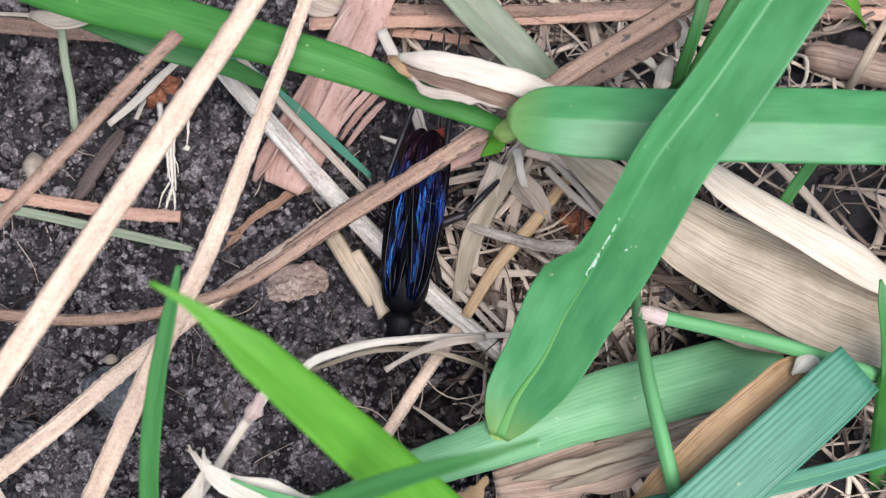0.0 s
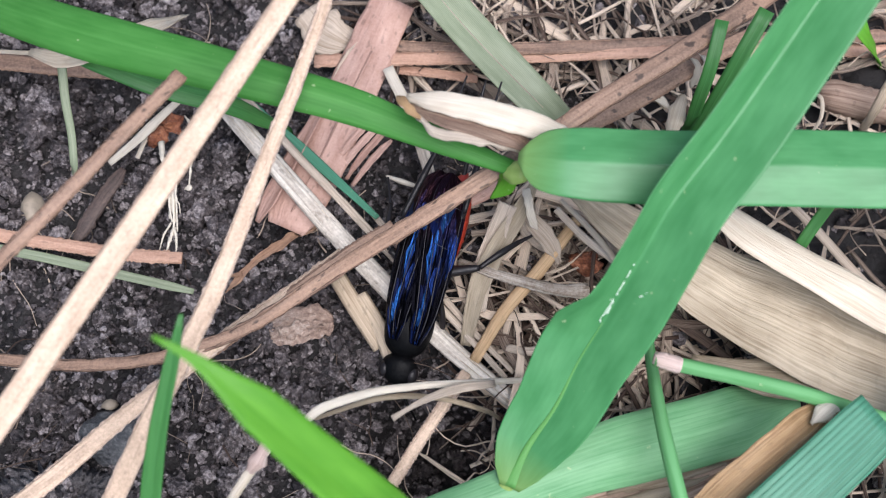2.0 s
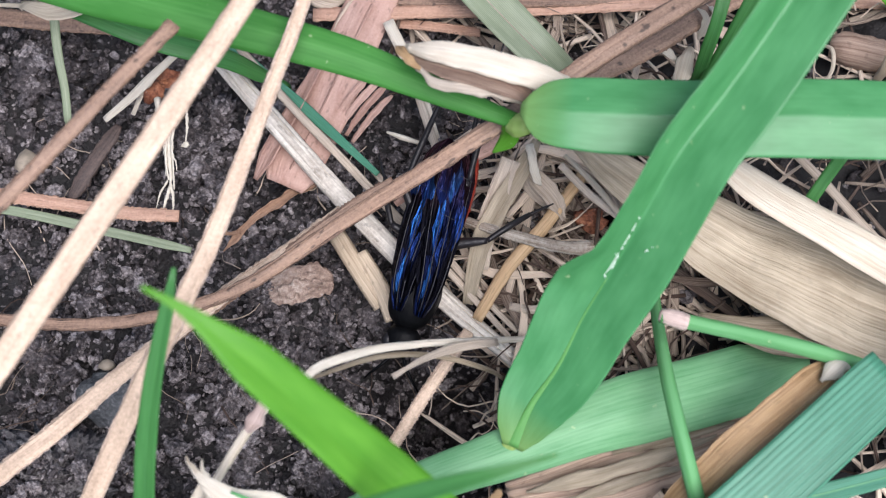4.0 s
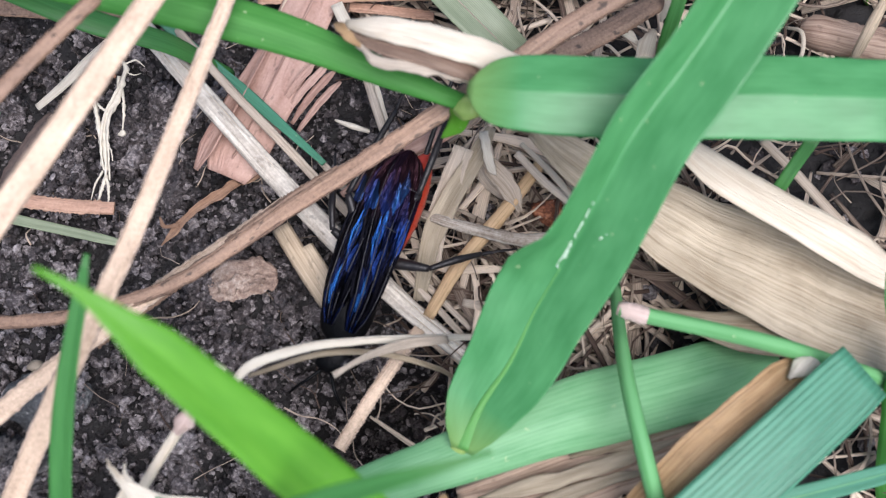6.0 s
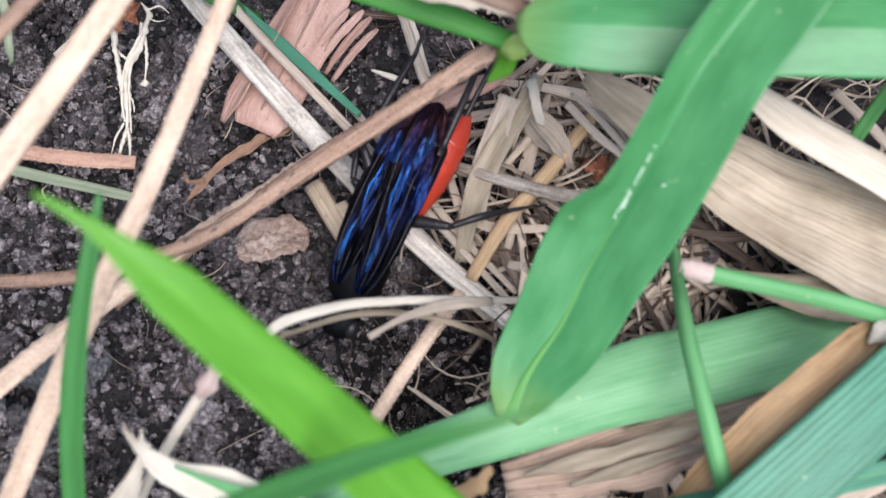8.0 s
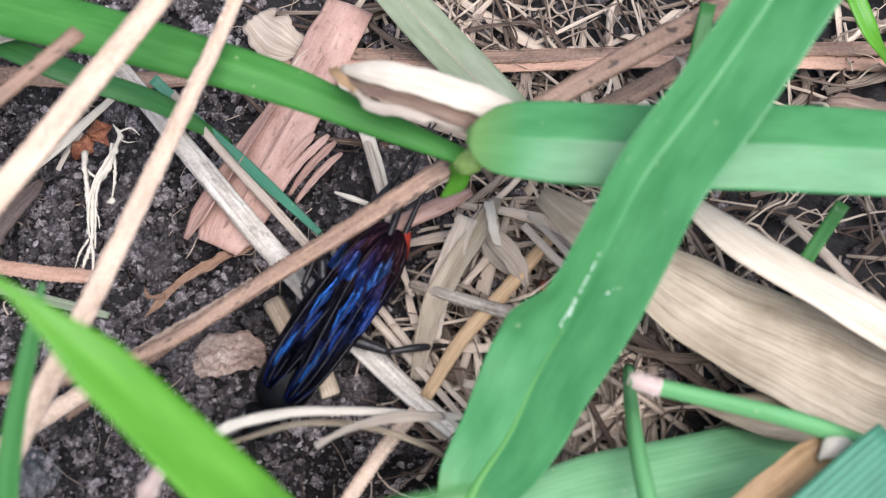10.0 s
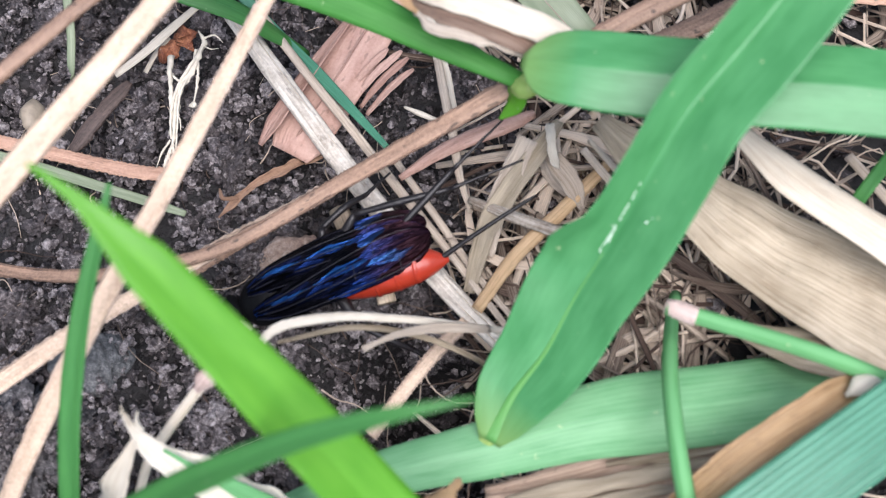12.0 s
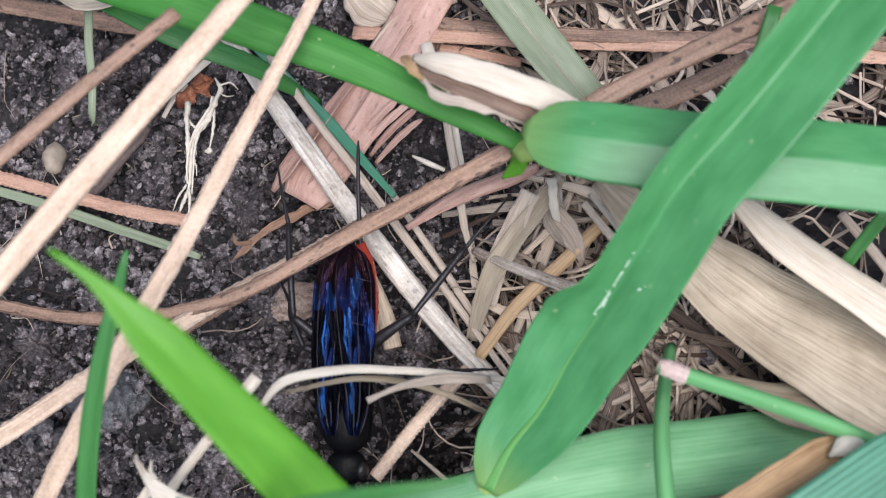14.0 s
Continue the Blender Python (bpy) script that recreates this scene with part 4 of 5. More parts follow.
blade("straw_strip", [(-41.7, -8.6, 6.0), (-38.2, -16.3, 8.0), (-36.3, -20.5, 8.0), (-33.3, -25.9, 6.0), (-31.5, -30.3, 0.0)], ((0, 0.9), (0.4, 1.3), (1, 0.8)), STRAW_PALE, "pale straw strip leaning on clods", "straw", n=24, cols=7, curl=0.2, ragged=0.05, seed=51)
blade("straw_strip", [(2.2, -23.7, 14.0), (3.6, -22.8, 15.0), (4.1, -21.9, 15.5)], ((0, 1.6), (0.5, 1.0), (1, 0.1)), DRY_BROWN, "frayed orange-brown grass tip", "straw", n=14, cols=7, ragged=0.2, seed=52)
rod("straw", [(40.3, 18.8, 10.0), (39.5, 17.2, 8.0), (38.6, 15.1, 5.0), (38.7, 14.7, 1.0)], ((0, 0.25), (0.4, 0.5), (1, 0.4)), STRAW, "thin yellowish straw in litter", "straw", n=16, sides=8, flat=0.6)
side = base("grass_shoot", "dark green upright grass shoot with a clasping sheath", "grass")
blade_part("leaf_blade", [(35.0, -6.7, 15.0), (35.5, -8.7, 14.0), (36.6, -11.9, 11.0), (37.4, -15.3, 8.0)], ((0, 0.2), (0.15, 1.2), (0.6, 1.6), (1, 1.6)), GREEN_DARK, side, n=24, cols=9, fold=0.3)
blade_part("leaf_sheath", [(39.1, -10.2, 12.0), (37.7, -12.9, 11.0), (37.7, -16.3, 8.0), (38.1, -19.7, 4.0), (39.3, -21.8, -1.0)], ((0, 2.4), (0.3, 3.0), (0.7, 2.4), (1, 1.8)), GREEN_STEM, side, n=24, cols=11, curl=-0.5)
grass([(35.6, 24.3, 9.0), (37.1, 21.6, 7.5), (38.9, 21.0, 5.0), (41.3, 21.6, 0.0)], ((0, 1.6), (0.6, 1.4), (1, 0.8)), GREEN_FRESH, "short bright green grass blade in litter", GREEN_PALE, n=18, cols=7, fold=0.25)

# large dry leaves
big = base("dry_leaf", "broad dry beige leaf with ribs and a bleached folded edge", "dry leaf")
blade_part("leaf", [(11.0, 5.9, 10.0), (15.7, 2.7, 9.0), (22.2, -1.4, 8.0), (29.5, -5.1, 7.5), (40.2, -9.1, 5.0), (49.3, -11.3, 1.0)], ((0, 1.6), (0.15, 5.0), (0.45, 8.8), (0.8, 9.6), (1, 9)), DRY_LEAF, big, n=50, cols=41, ripple=0.03, roll=12, wave=0.3, seed=12)
blade_part("folded_edge", [(20.5, 5.2, 12.0), (24.6, 1.7, 12.0), (29.1, -1.0, 11.6), (35.2, -4.0, 10.0), (44.1, -6.7, 3.0)], ((0, 1.6), (0.2, 3.2), (0.6, 3.9), (1, 2.0)), STRAW_WHITE, big, "bleached folded edge", n=34, cols=11, curl=-0.12, roll=16, wave=0.12, ripple=0.03, seed=4)
blade("dry_leaf", [(20.8, -7.4, 6.0), (25.2, -9.0, 7.0), (30.7, -9.5, 7.0), (39.6, -9.4, 4.0)], ((0, 0.6), (0.3, 3.2), (0.7, 4.0), (1, 3)), DRY_LEAF, "dry tan leaf in the litter", "dry leaf", n=30, cols=17, ripple=0.08, wave=0.3, seed=8)
rolled = base("dry_leaf", "rolled brown dry leaf with a pale torn tip", "dry leaf")
blade_part("torn_tip", [(30.3, -12.2, 12.6), (29.2, -13.0, 13.4), (28.0, -13.9, 13.4)], ((0, 1.2), (0.5, 1.5), (1, 0.4)), STRAW_WHITE, rolled, "pale torn tip", n=14, cols=7, curl=-0.4, ragged=0.15)
blade_part("leaf", [(30.0, -12.4, 12.2), (27.2, -14.6, 12.8), (22.8, -18.0, 12.8), (18.8, -21.8, 11.0), (15.9, -25.2, 2.0)], ((0, 1.7), (0.1, 3.0), (0.6, 3.1), (1, 1.6)), DRY_BROWN, rolled, n=40, cols=17, curl=-0.2, fold=0.22, wave=0.2, ripple=0.07, ragged=0.08, seed=5)
crumpled = base("dry_leaf", "crumpled pinkish-brown dry leaf under the sheath", "dry leaf")
blade_part("leaf", [(5.3, -21.9, 4.0), (11.7, -20.6, 5.0), (19.0, -18.4, 5.5), (25.2, -15.9, 5.0)], ((0, 3.0), (0.4, 5.5), (0.8, 4.5), (1, 1.5)), DRY_MIXED, crumpled, n=40, cols=29, ripple=0.16, wave=0.5, ragged=0.25, seed=9)
for q, w in (([(6.6, -21.5, 5.6), (12.4, -20.2, 6.4), (17.9, -18.5, 6.6), (21.7, -17.1, 6.0)], 1.3), ([(9.7, -22.2, 5.6), (14.7, -20.7, 6.4), (20.1, -19.2, 6.6)], 1.0), ([(13.4, -18.5, 6.0), (17.9, -17.5, 6.6), (23.1, -16.1, 6.0)], 0.9)):
    blade_part("fold", q, ((0, 0.3), (0.3, w), (0.7, w * 0.8), (1, 0.2)), DRY_LEAF, crumpled, "pale crumpled fold", n=26, cols=9, curl=-0.5, ragged=0.12, wave=0.15, seed=int(w * 10))
leaf = base("dry_leaf", "pinkish-brown dry leaf folded along its length", "dry leaf")
blade_part("leaf", [(-4.4, 26.4, 4.0), (-6.5, 21.4, 3.6), (-8.6, 16.6, 3.2), (-11.2, 10.6, 2.8), (-12.6, 7.6, 2.6), (-13.8, 4.9, 2.2)], ((0, 4.2), (0.4, 4.6), (0.75, 5.2), (0.93, 5.0), (1, 3.4)), DRY_PINK, leaf, n=44, cols=17, wave=0.15, fold=-0.12, curl=-0.1, ragged=0.06, seed=15)
blade_part("fold", [(-9.4, 18.2, 3.4), (-12.2, 12.8, 3.4), (-14.6, 8.2, 3.0), (-16.2, 5.4, 2.2)], ((0, 0.5), (0.5, 1.5), (0.85, 1.7), (1, 0.5)), DRY_PINK, leaf, "paler folded leaf edge", n=28, cols=9, curl=0.3, roll=-22, seed=16)
rod_part("vein", [(-6.2, 21.2, 3.9), (-8.4, 16.5, 3.5), (-11.0, 10.6, 3.1), (-13.2, 6.2, 2.7)], ((0, 0.12), (1, 0.07)), DRY_PINK, leaf, "raised leaf vein", n=30, sides=6, flat=0.5)
splinters = base("dry_leaf", "reddish leaf scrap split into stiff splinters", "dry leaf")
for k, (a, m, e) in enumerate((((-9.6, 10.9, 2.2), (-8.0, 12.8, 3.0), (-6.6, 14.4, 3.2)), ((-9.1, 10.2, 2.0), (-7.3, 12.4, 2.8), (-5.5, 14.4, 3.0)), ((-8.5, 9.6, 1.8), (-6.8, 11.8, 2.6), (-4.9, 13.9, 2.8)), ((-7.9, 9.0, 1.6), (-6.2, 11.2, 2.2), (-4.4, 13.1, 2.4)))):
    blade_part("splinter", [a, m, e], ((0, 0.3), (0.3, 0.62), (0.85, 0.7), (1, 0.25)), DRY_PINK, splinters, n=18, cols=5, curl=0.4, ragged=0.05, roll=-14 + 9 * k, thick=0.2, seed=70 + k)
strip = base("dry_leaf", "torn curled orange-brown leaf strip on soil", "dry leaf")
blade_part("leaf", [(-12.8, 4.6, 1.2), (-14.4, 3.2, 1.8), (-16.2, 1.9, 1.9), (-17.6, 0.6, 1.6), (-18.9, -0.8, 1.2)], ((0, 0.7), (0.3, 0.9), (0.6, 0.55), (0.8, 0.6), (1, 0.1)), DRY_ORANGE, strip, n=28, cols=9, curl=0.7, ragged=0.12, seed=19)
blade_part("shred", [(-17.4, 0.8, 1.7), (-18.6, 0.6, 2.1), (-19.0, 1.4, 2.0)], ((0, 0.5), (0.6, 0.35), (1, 0.1)), DRY_ORANGE, strip, n=10, cols=5, curl=0.4, ragged=0.05, seed=20)
blade_part("shred", [(-12.6, 4.7, 1.2), (-11.4, 5.2, 1.3), (-10.6, 6.4, 1.0)], ((0, 0.8), (0.6, 0.7), (1, 0.3)), DRY_ORANGE, strip, n=10, cols=5, curl=0.4, ragged=0.08, seed=22)

# ---- bits on the soil ----
chip = base("bark_chip", "flat reddish-brown bark chip on soil", "bark chip")
blade_part("chip", [(-14.8, -4.4, 1.0), (-12.9, -3.9, 1.9), (-11.0, -3.5, 1.9), (-9.4, -3.3, 0.9)], ((0, 1.6), (0.12, 2.7), (0.3, 3.4), (0.8, 3.0), (1, 1.2)), CHIP, chip, n=40, cols=19, ragged=0.14, wave=0.14, ripple=0.05, thick=0.35, seed=21)
blade_part("crust", [(-13.9, -4.6, 2.0), (-11.9, -4.2, 2.5), (-10.2, -3.8, 2.1)], ((0, 0.6), (0.5, 1.6), (1, 0.5)), CHIP, chip, "flaking crust", n=26, cols=11, ragged=0.3, wave=0.3, thick=0.3, seed=23)
stone("pebble", (-28.5, -10.6, 0.6), (0.75, 0.6, 0.5), PEBBLE, "small pale pebble on soil", "pebble", 3)
stone("pebble", (-36.4, 6.9, 1.6), (1.5, 1.05, 0.95), PEBBLE, "beige pebble half sunk in soil", "pebble", 4)
stone("stone", (-27.3, -13.3, -0.2), (3.2, 2.8, 1.8), STONE, "rounded grey stone half sunk in soil", "stone", 6, 4, 0.2)
stone("seed_husk", (-25.7, 13.7, 1.6), (0.85, 0.8, 0.75), SEED, "dark reddish-brown seed husk on soil", "seed", 8, 3, 0.6)
husk = base("seed_husk", "split orange-brown seed husk on soil", "seed")
for k, (dx, dy, a) in enumerate(((-0.5, 0.3, 20), (0.1, -0.2, -30), (0.5, 0.4, 70), (0.0, 0.6, 10))):
    c, d = math.cos(math.radians(a)), math.sin(math.radians(a))
    blade_part("flake", [(-24.3 + dx - c * 0.8, 14.4 + dy - d * 0.8, 1.6 + 0.15 * k), (-24.3 + dx, 14.4 + dy, 2.3 + 0.15 * k), (-24.3 + dx + c * 0.8, 14.4 + dy + d * 0.8, 1.7 + 0.15 * k)], ((0, 0.3), (0.5, 1.1), (1, 0.4)), SEED, husk, n=14, cols=7, curl=0.5, ragged=0.15, wave=0.1, thick=0.2, seed=80 + k)
stone("seed_husk", (12.6, 2.0, 1.5), (1.3, 1.0, 0.8), SEED, "orange-brown seed husk in litter", "seed", 10, 3, 0.6)
root = base("rootlet", "cream branching rootlet with frayed ends on soil", "root")
blade_part("root", [(-23.2, 15.4, 2.3), (-22.5, 14.4, 2.7), (-22.7, 12.6, 3.0), (-23.4, 10.6, 2.9), (-23.9, 9.2, 2.6), (-23.7, 7.2, 2.4), (-23.6, 4.8, 2.0)], ((0, 0.2), (0.1, 0.45), (0.3, 0.5), (0.45, 0.6), (0.6, 0.5), (0.85, 0.35), (1, 0.25)), ROOT, root, n=60, cols=9, curl=-0.5, ragged=0.14, wave=0.08, thick=0.3, seed=90)
for k, (q, r) in enumerate((([(-25.2, 12.9, 2.3), (-24.8, 11.0, 2.7), (-24.4, 9.4, 2.7), (-24.1, 7.4, 2.3), (-24.0, 5.8, 2.0)], 0.24), ([(-22.3, 14.2, 2.6), (-22.9, 12.0, 3.2), (-23.9, 9.8, 2.8), (-24.1, 7.6, 2.6), (-23.8, 5.4, 2.2)], 0.16), ([(-22.9, 13.4, 3.0), (-23.0, 11.6, 2.7), (-23.5, 9.4, 3.0), (-23.4, 6.6, 2.5), (-23.3, 4.6, 1.9)], 0.14), ([(-22.6, 12.4, 2.8), (-22.4, 11.0, 2.7), (-22.4, 9.6, 2.4), (-22.5, 8.8, 2.2)], 0.15), ([(-23.6, 5.0, 2.0), (-24.0, 3.8, 1.7), (-24.4, 2.6, 1.2)], 0.17), ([(-23.6, 5.0, 2.0), (-23.4, 3.8, 1.7), (-23.5, 2.5, 1.2)], 0.13), ([(-23.9, 5.4, 2.0), (-24.6, 4.4, 1.5), (-25.0, 3.2, 1.0)], 0.10), ([(-22.6, 14.6, 2.7), (-21.6, 15.0, 2.6), (-21.0, 14.6, 2.2)], 0.09), ([(-22.6, 14.0, 2.8), (-21.7, 13.6, 2.8), (-21.2, 13.9, 2.4)], 0.07), ([(-23.6, 10.2, 2.9), (-24.3, 10.7, 3.0), (-24.6, 11.2, 2.6)], 0.12), ([(-23.7, 7.6, 2.5), (-23.2, 7.0, 2.7), (-23.1, 6.2, 2.2)], 0.08))):
    rod_part("root", q, ((0, r), (0.5, r * 0.9), (1, r * 0.45)), ROOT, root, n=26, sides=6, rough=0.26, seed=k)
v, f = lump_data((-22.5, 8.6, 2.2), (0.32, 0.36, 0.3), 3, 2, 0.3)
piece("tip", mesh_of("tip", v, f), ROOT, root, "swollen root tip")
rod("bark_splinter", [(-28.6, 10.6, 1.6), (-30.4, 7.4, 1.8), (-32.4, 3.8, 1.4)], ((0, 0.35), (0.15, 0.7), (0.8, 0.75), (1, 0.4)), BARK, "dark brown bark splinter on soil", "bark chip", n=30, sides=10, flat=0.5, groove=0.4, rough=0.07)
blade("straw_strip", [(-22.7, 16.4, 5.0), (-25.1, 14.7, 3.8), (-27.5, 12.7, 2.8), (-29.8, 11.0, 2.0)], ((0, 0.6), (0.5, 0.9), (1, 0.6)), STRAW_WHITE, "short whitish grass strip on soil", "straw", n=16, cols=5)
blade("straw_strip", [(-25.7, 14.7, 2.4), (-26.8, 13.3, 1.8), (-27.5, 11.7, 1.4)], ((0, 0.5), (1, 0.4)), STRAW_WHITE, "short whitish grass strip on soil", "straw", n=10, cols=5)
rod("rootlet", [(-4.9, 10.0, 1.6), (-3.5, 9.4, 1.8), (-2.0, 9.0, 1.5)], ((0, 0.12), (0.5, 0.28), (1, 0.2)), ROOT, "short pale rootlet on soil", "root", n=10, sides=6)
rod("twig", [(34.7, 17.9, 2.0), (35.5, 17.7, 2.2), (38.8, 16.9, 2.2), (47.0, 15.4, 2.0)], ((0, 1.0), (0.08, 1.5), (0.5, 1.6), (1, 1.5)), DRY_MIXED, "thick tan twig with bark cracks", "twig", n=30, sides=18, rough=0.045)

# straw and scraps that stand out of the litter
blade("straw_strip", [(8.0, 7.8, 5.4), (6.9, 5.4, 5.6), (5.3, 2.9, 5.2), (3.6, -0.1, 4.4), (2.6, -3.6, 3.2), (2.2, -5.6, 2.0)], ((0, 0.7), (0.2, 1.6), (0.6, 1.8), (1, 0.9)), DRY_LEAF, "curved beige straw strip", "straw", n=34, cols=11, curl=0.35, ragged=0.05, seed=101)
rod("straw", [(12.2, 5.6, 3.2), (11.0, 3.9, 3.8), (8.8, 0.9, 4.2), (5.4, -3.1, 3.6), (2.9, -7.0, 2.2)], ((0, 0.5), (0.5, 0.62), (1, 0.5)), DRY_BROWN, "stout golden-brown straw in litter", "straw", "loose straws", n=30, sides=10, flat=0.7, rough=0.03)
rod("straw", [(1.6, 1.4, 3.8), (2.7, 0.8, 4.4), (6.8, -0.6, 4.8), (10.7, -1.4, 4.6), (12.6, -1.2, 3.8)], ((0, 0.35), (0.4, 0.5), (0.8, 0.55), (1, 0.7)), BLEACHED, "weathered grey straw with a frayed end", "straw", "loose straws", n=34, sides=10, flat=0.6, rough=0.05)
rod("straw", [(10.4, 6.6, 5.0), (12.7, 4.0, 5.4), (14.9, 1.3, 5.0), (16.0, 0.0, 4.0)], ((0, 0.2), (0.5, 0.3), (1, 0.2)), STRAW_WHITE, "thin whitish straw in the litter", "straw", "loose straws", n=24, sides=8, flat=0.6)
blade("straw_strip", [(7.3, 7.2, 6.0), (7.5, 6.0, 6.4), (7.8, 4.6, 6.0), (8.3, 3.8, 5.4)], ((0, 0.6), (0.4, 0.8), (0.8, 0.7), (1, 0.1)), STRAW_WHITE, "white torn grass strip", "straw", n=18, cols=7, curl=0.4, ragged=0.08, seed=102)
blade("straw_strip", [(6.8, 5.8, 4.6), (8.2, 4.2, 5.0), (9.4, 2.8, 4.8), (10.3, 1.2, 4.0)], ((0, 0.3), (0.35, 1.7), (0.7, 1.5), (1, 0.3)), STRAW_PALE, "broad pale straw flake", "straw", n=24, cols=11, curl=0.3, ragged=0.12, wave=0.15, seed=103)
rod("straw", [(-2.6, 14.4, 3.0), (-1.4, 10.2, 4.4), (-0.2, 6.3, 4.8), (0.7, 2.9, 4.2), (1.7, 0.6, 3.0)], ((0, 0.35), (0.6, 0.4), (1, 0.2)), STRAW_PALE, "thin pale straw in the litter", "straw", "loose straws", n=28, sides=8, flat=0.5, rough=0.04)
blade("straw_strip", [(-4.0, 2.4, 4.8), (-0.6, 4.9, 5.4), (3.8, 7.2, 5.6), (6.0, 8.6, 5.0)], ((0, 0.5), (0.4, 1.3), (0.8, 1.5), (1, 0.8)), DRY_PINK, "reddish dry grass strip", "straw", n=28, cols=9, curl=-0.4, ragged=0.05, seed=104)
blade("straw_strip", [(21.2, 15.6, 7.0), (20.6, 14.2, 8.4), (20.0, 12.4, 8.2), (19.8, 11.4, 7.0)], ((0, 0.8), (0.5, 1.4), (1, 1.0)), STRAW_WHITE, "short whitish sheath stub", "straw", n=18, cols=9, curl=-0.5, ragged=0.1, seed=105)
for k, q in enumerate(([(22.0, 16.2, 8.0), (22.9, 17.6, 9.0), (22.3, 18.8, 8.6)], [(21.6, 15.8, 8.2), (22.0, 17.2, 9.4), (21.4, 18.2, 9.2)], [(17.6, 15.8, 7.4), (18.6, 15.0, 8.0), (19.8, 14.2, 7.6)])):
    blade("straw_strip", q, ((0, 0.3), (0.5, 0.8), (1, 0.15)), STRAW_WHITE, "frayed white grass shred", "straw", "frayed shreds", n=14, cols=7, curl=0.4, ragged=0.14, wave=0.12, seed=110 + k)
rod("straw", [(32.6, 16.8, 5.0), (33.4, 15.6, 6.4), (33.4, 14.2, 6.2), (32.6, 12.6, 4.6)], ((0, 0.14), (0.5, 0.2), (1, 0.12)), STRAW_WHITE, "thin white curled straw", "straw", "loose straws", n=20, sides=7)


def build_litter():
    """Matted dead grass under the shoots, too many pieces to count."""
    rng = np.random.RandomState(11)
    V, F, U = [], [], []
    o = 0
    lo, hi = (5.1, -9.5, 2.0), (20.5, 9.5, 2.0)
    for k in range(800):
        if k >= 620:
            x, y = rng.uniform(lo[0], hi[0]), rng.uniform(lo[1], hi[1])
        elif k < 430:
            x, y = rng.uniform(4, 58), rng.uniform(-34, 30)
        else:
            x, y = rng.uniform(-8, 58), rng.uniform(18, 38)
        if x > 22 and y > 7 and rng.rand() < 0.55:
            continue
        a = rng.normal(2.4, 0.75) if rng.rand() < 0.55 else rng.uniform(0, 3.14)
        l = rng.uniform(4, 20)
        z = ground_height(x, y) * 0.5 + rng.uniform(0.3, 3.6)
        d = np.array((math.cos(a), math.sin(a)))
        bend = rng.normal(0, 0.17) * l
        q = np.array((-d[1], d[0]))
        p = [(*(np.array((x, y)) - d * l / 2), max(0.2, z - rng.uniform(0, 2))), (*(np.array((x, y)) + q * bend), z), (*(np.array((x, y)) + d * l / 2), max(0.2, z - rng.uniform(0, 2)))]
        if rng.rand() < 0.6:
            r = rng.uniform(0.08, 0.34)
            v, f, u = rod_data(p, ((0, r), (1, r * 0.6)), n=9, sides=6, flat=0.6, rough=0.05, seed=k)
        else:
            w = 0.3 + 1.1 * rng.rand() ** 1.6
            v, f, u = blade_data(p, ((0, w * 0.5), (0.4, w), (1, w * 0.3)), n=9, cols=5, curl=rng.uniform(-0.4, 0.5), ragged=0.06, thick=0.12, roll=rng.normal(0, 18), seed=k)
        V.extend(v)
        U.extend(u)
        F.extend([tuple(i + o for i in q) for q in f])
        o += len(v)
    thing("dead_grass_litter", mesh_of("dead_grass_litter", V, F, U), LITTER, "matted dead grass, straw and needle litter", "litter", kind="stuff")


build_litter()


def build_fibres(name, count, box, rad, length, material, label, seed, lift):
    """Fine curly fibres and root hairs."""
    rng = np.random.RandomState(seed)
    V, F, U = [], [], []
    o = 0
    for k in range(count):
        x, y = rng.uniform(box[0], box[1]), rng.uniform(box[2], box[3])
        a, l = rng.uniform(0, 6.28), rng.uniform(*length)
        p = []
        for i in range(5):
            p.append((x, y, max(ground_height(x, y) + 0.25, 0.0) + lift * rng.rand()))
            a += rng.normal(0, 0.55)
            x, y = x + math.cos(a) * l / 4, y + math.sin(a) * l / 4
        r = rng.uniform(*rad)
        v, f, u = rod_data(p, ((0, r), (1, r * 0.5)), n=11, sides=5, seed=k)
        V.extend(v)
        U.extend(u)
        F.extend([tuple(i + o for i in q) for q in f])
        o += len(v)
    thing(name, mesh_of(name, V, F, U), material, label, "litter", kind="stuff")


build_fibres("litter_fibres", 620, (2, 56, -32, 34), (0.05, 0.17), (3, 11), LITTER, "fine curly fibres of dead grass", 21, 3.6)
build_fibres("root_hairs", 170, (-46, 8, -30, 33), (0.03, 0.09), (2, 8), LITTER, "thin dry root hairs on soil", 22, 0.7)


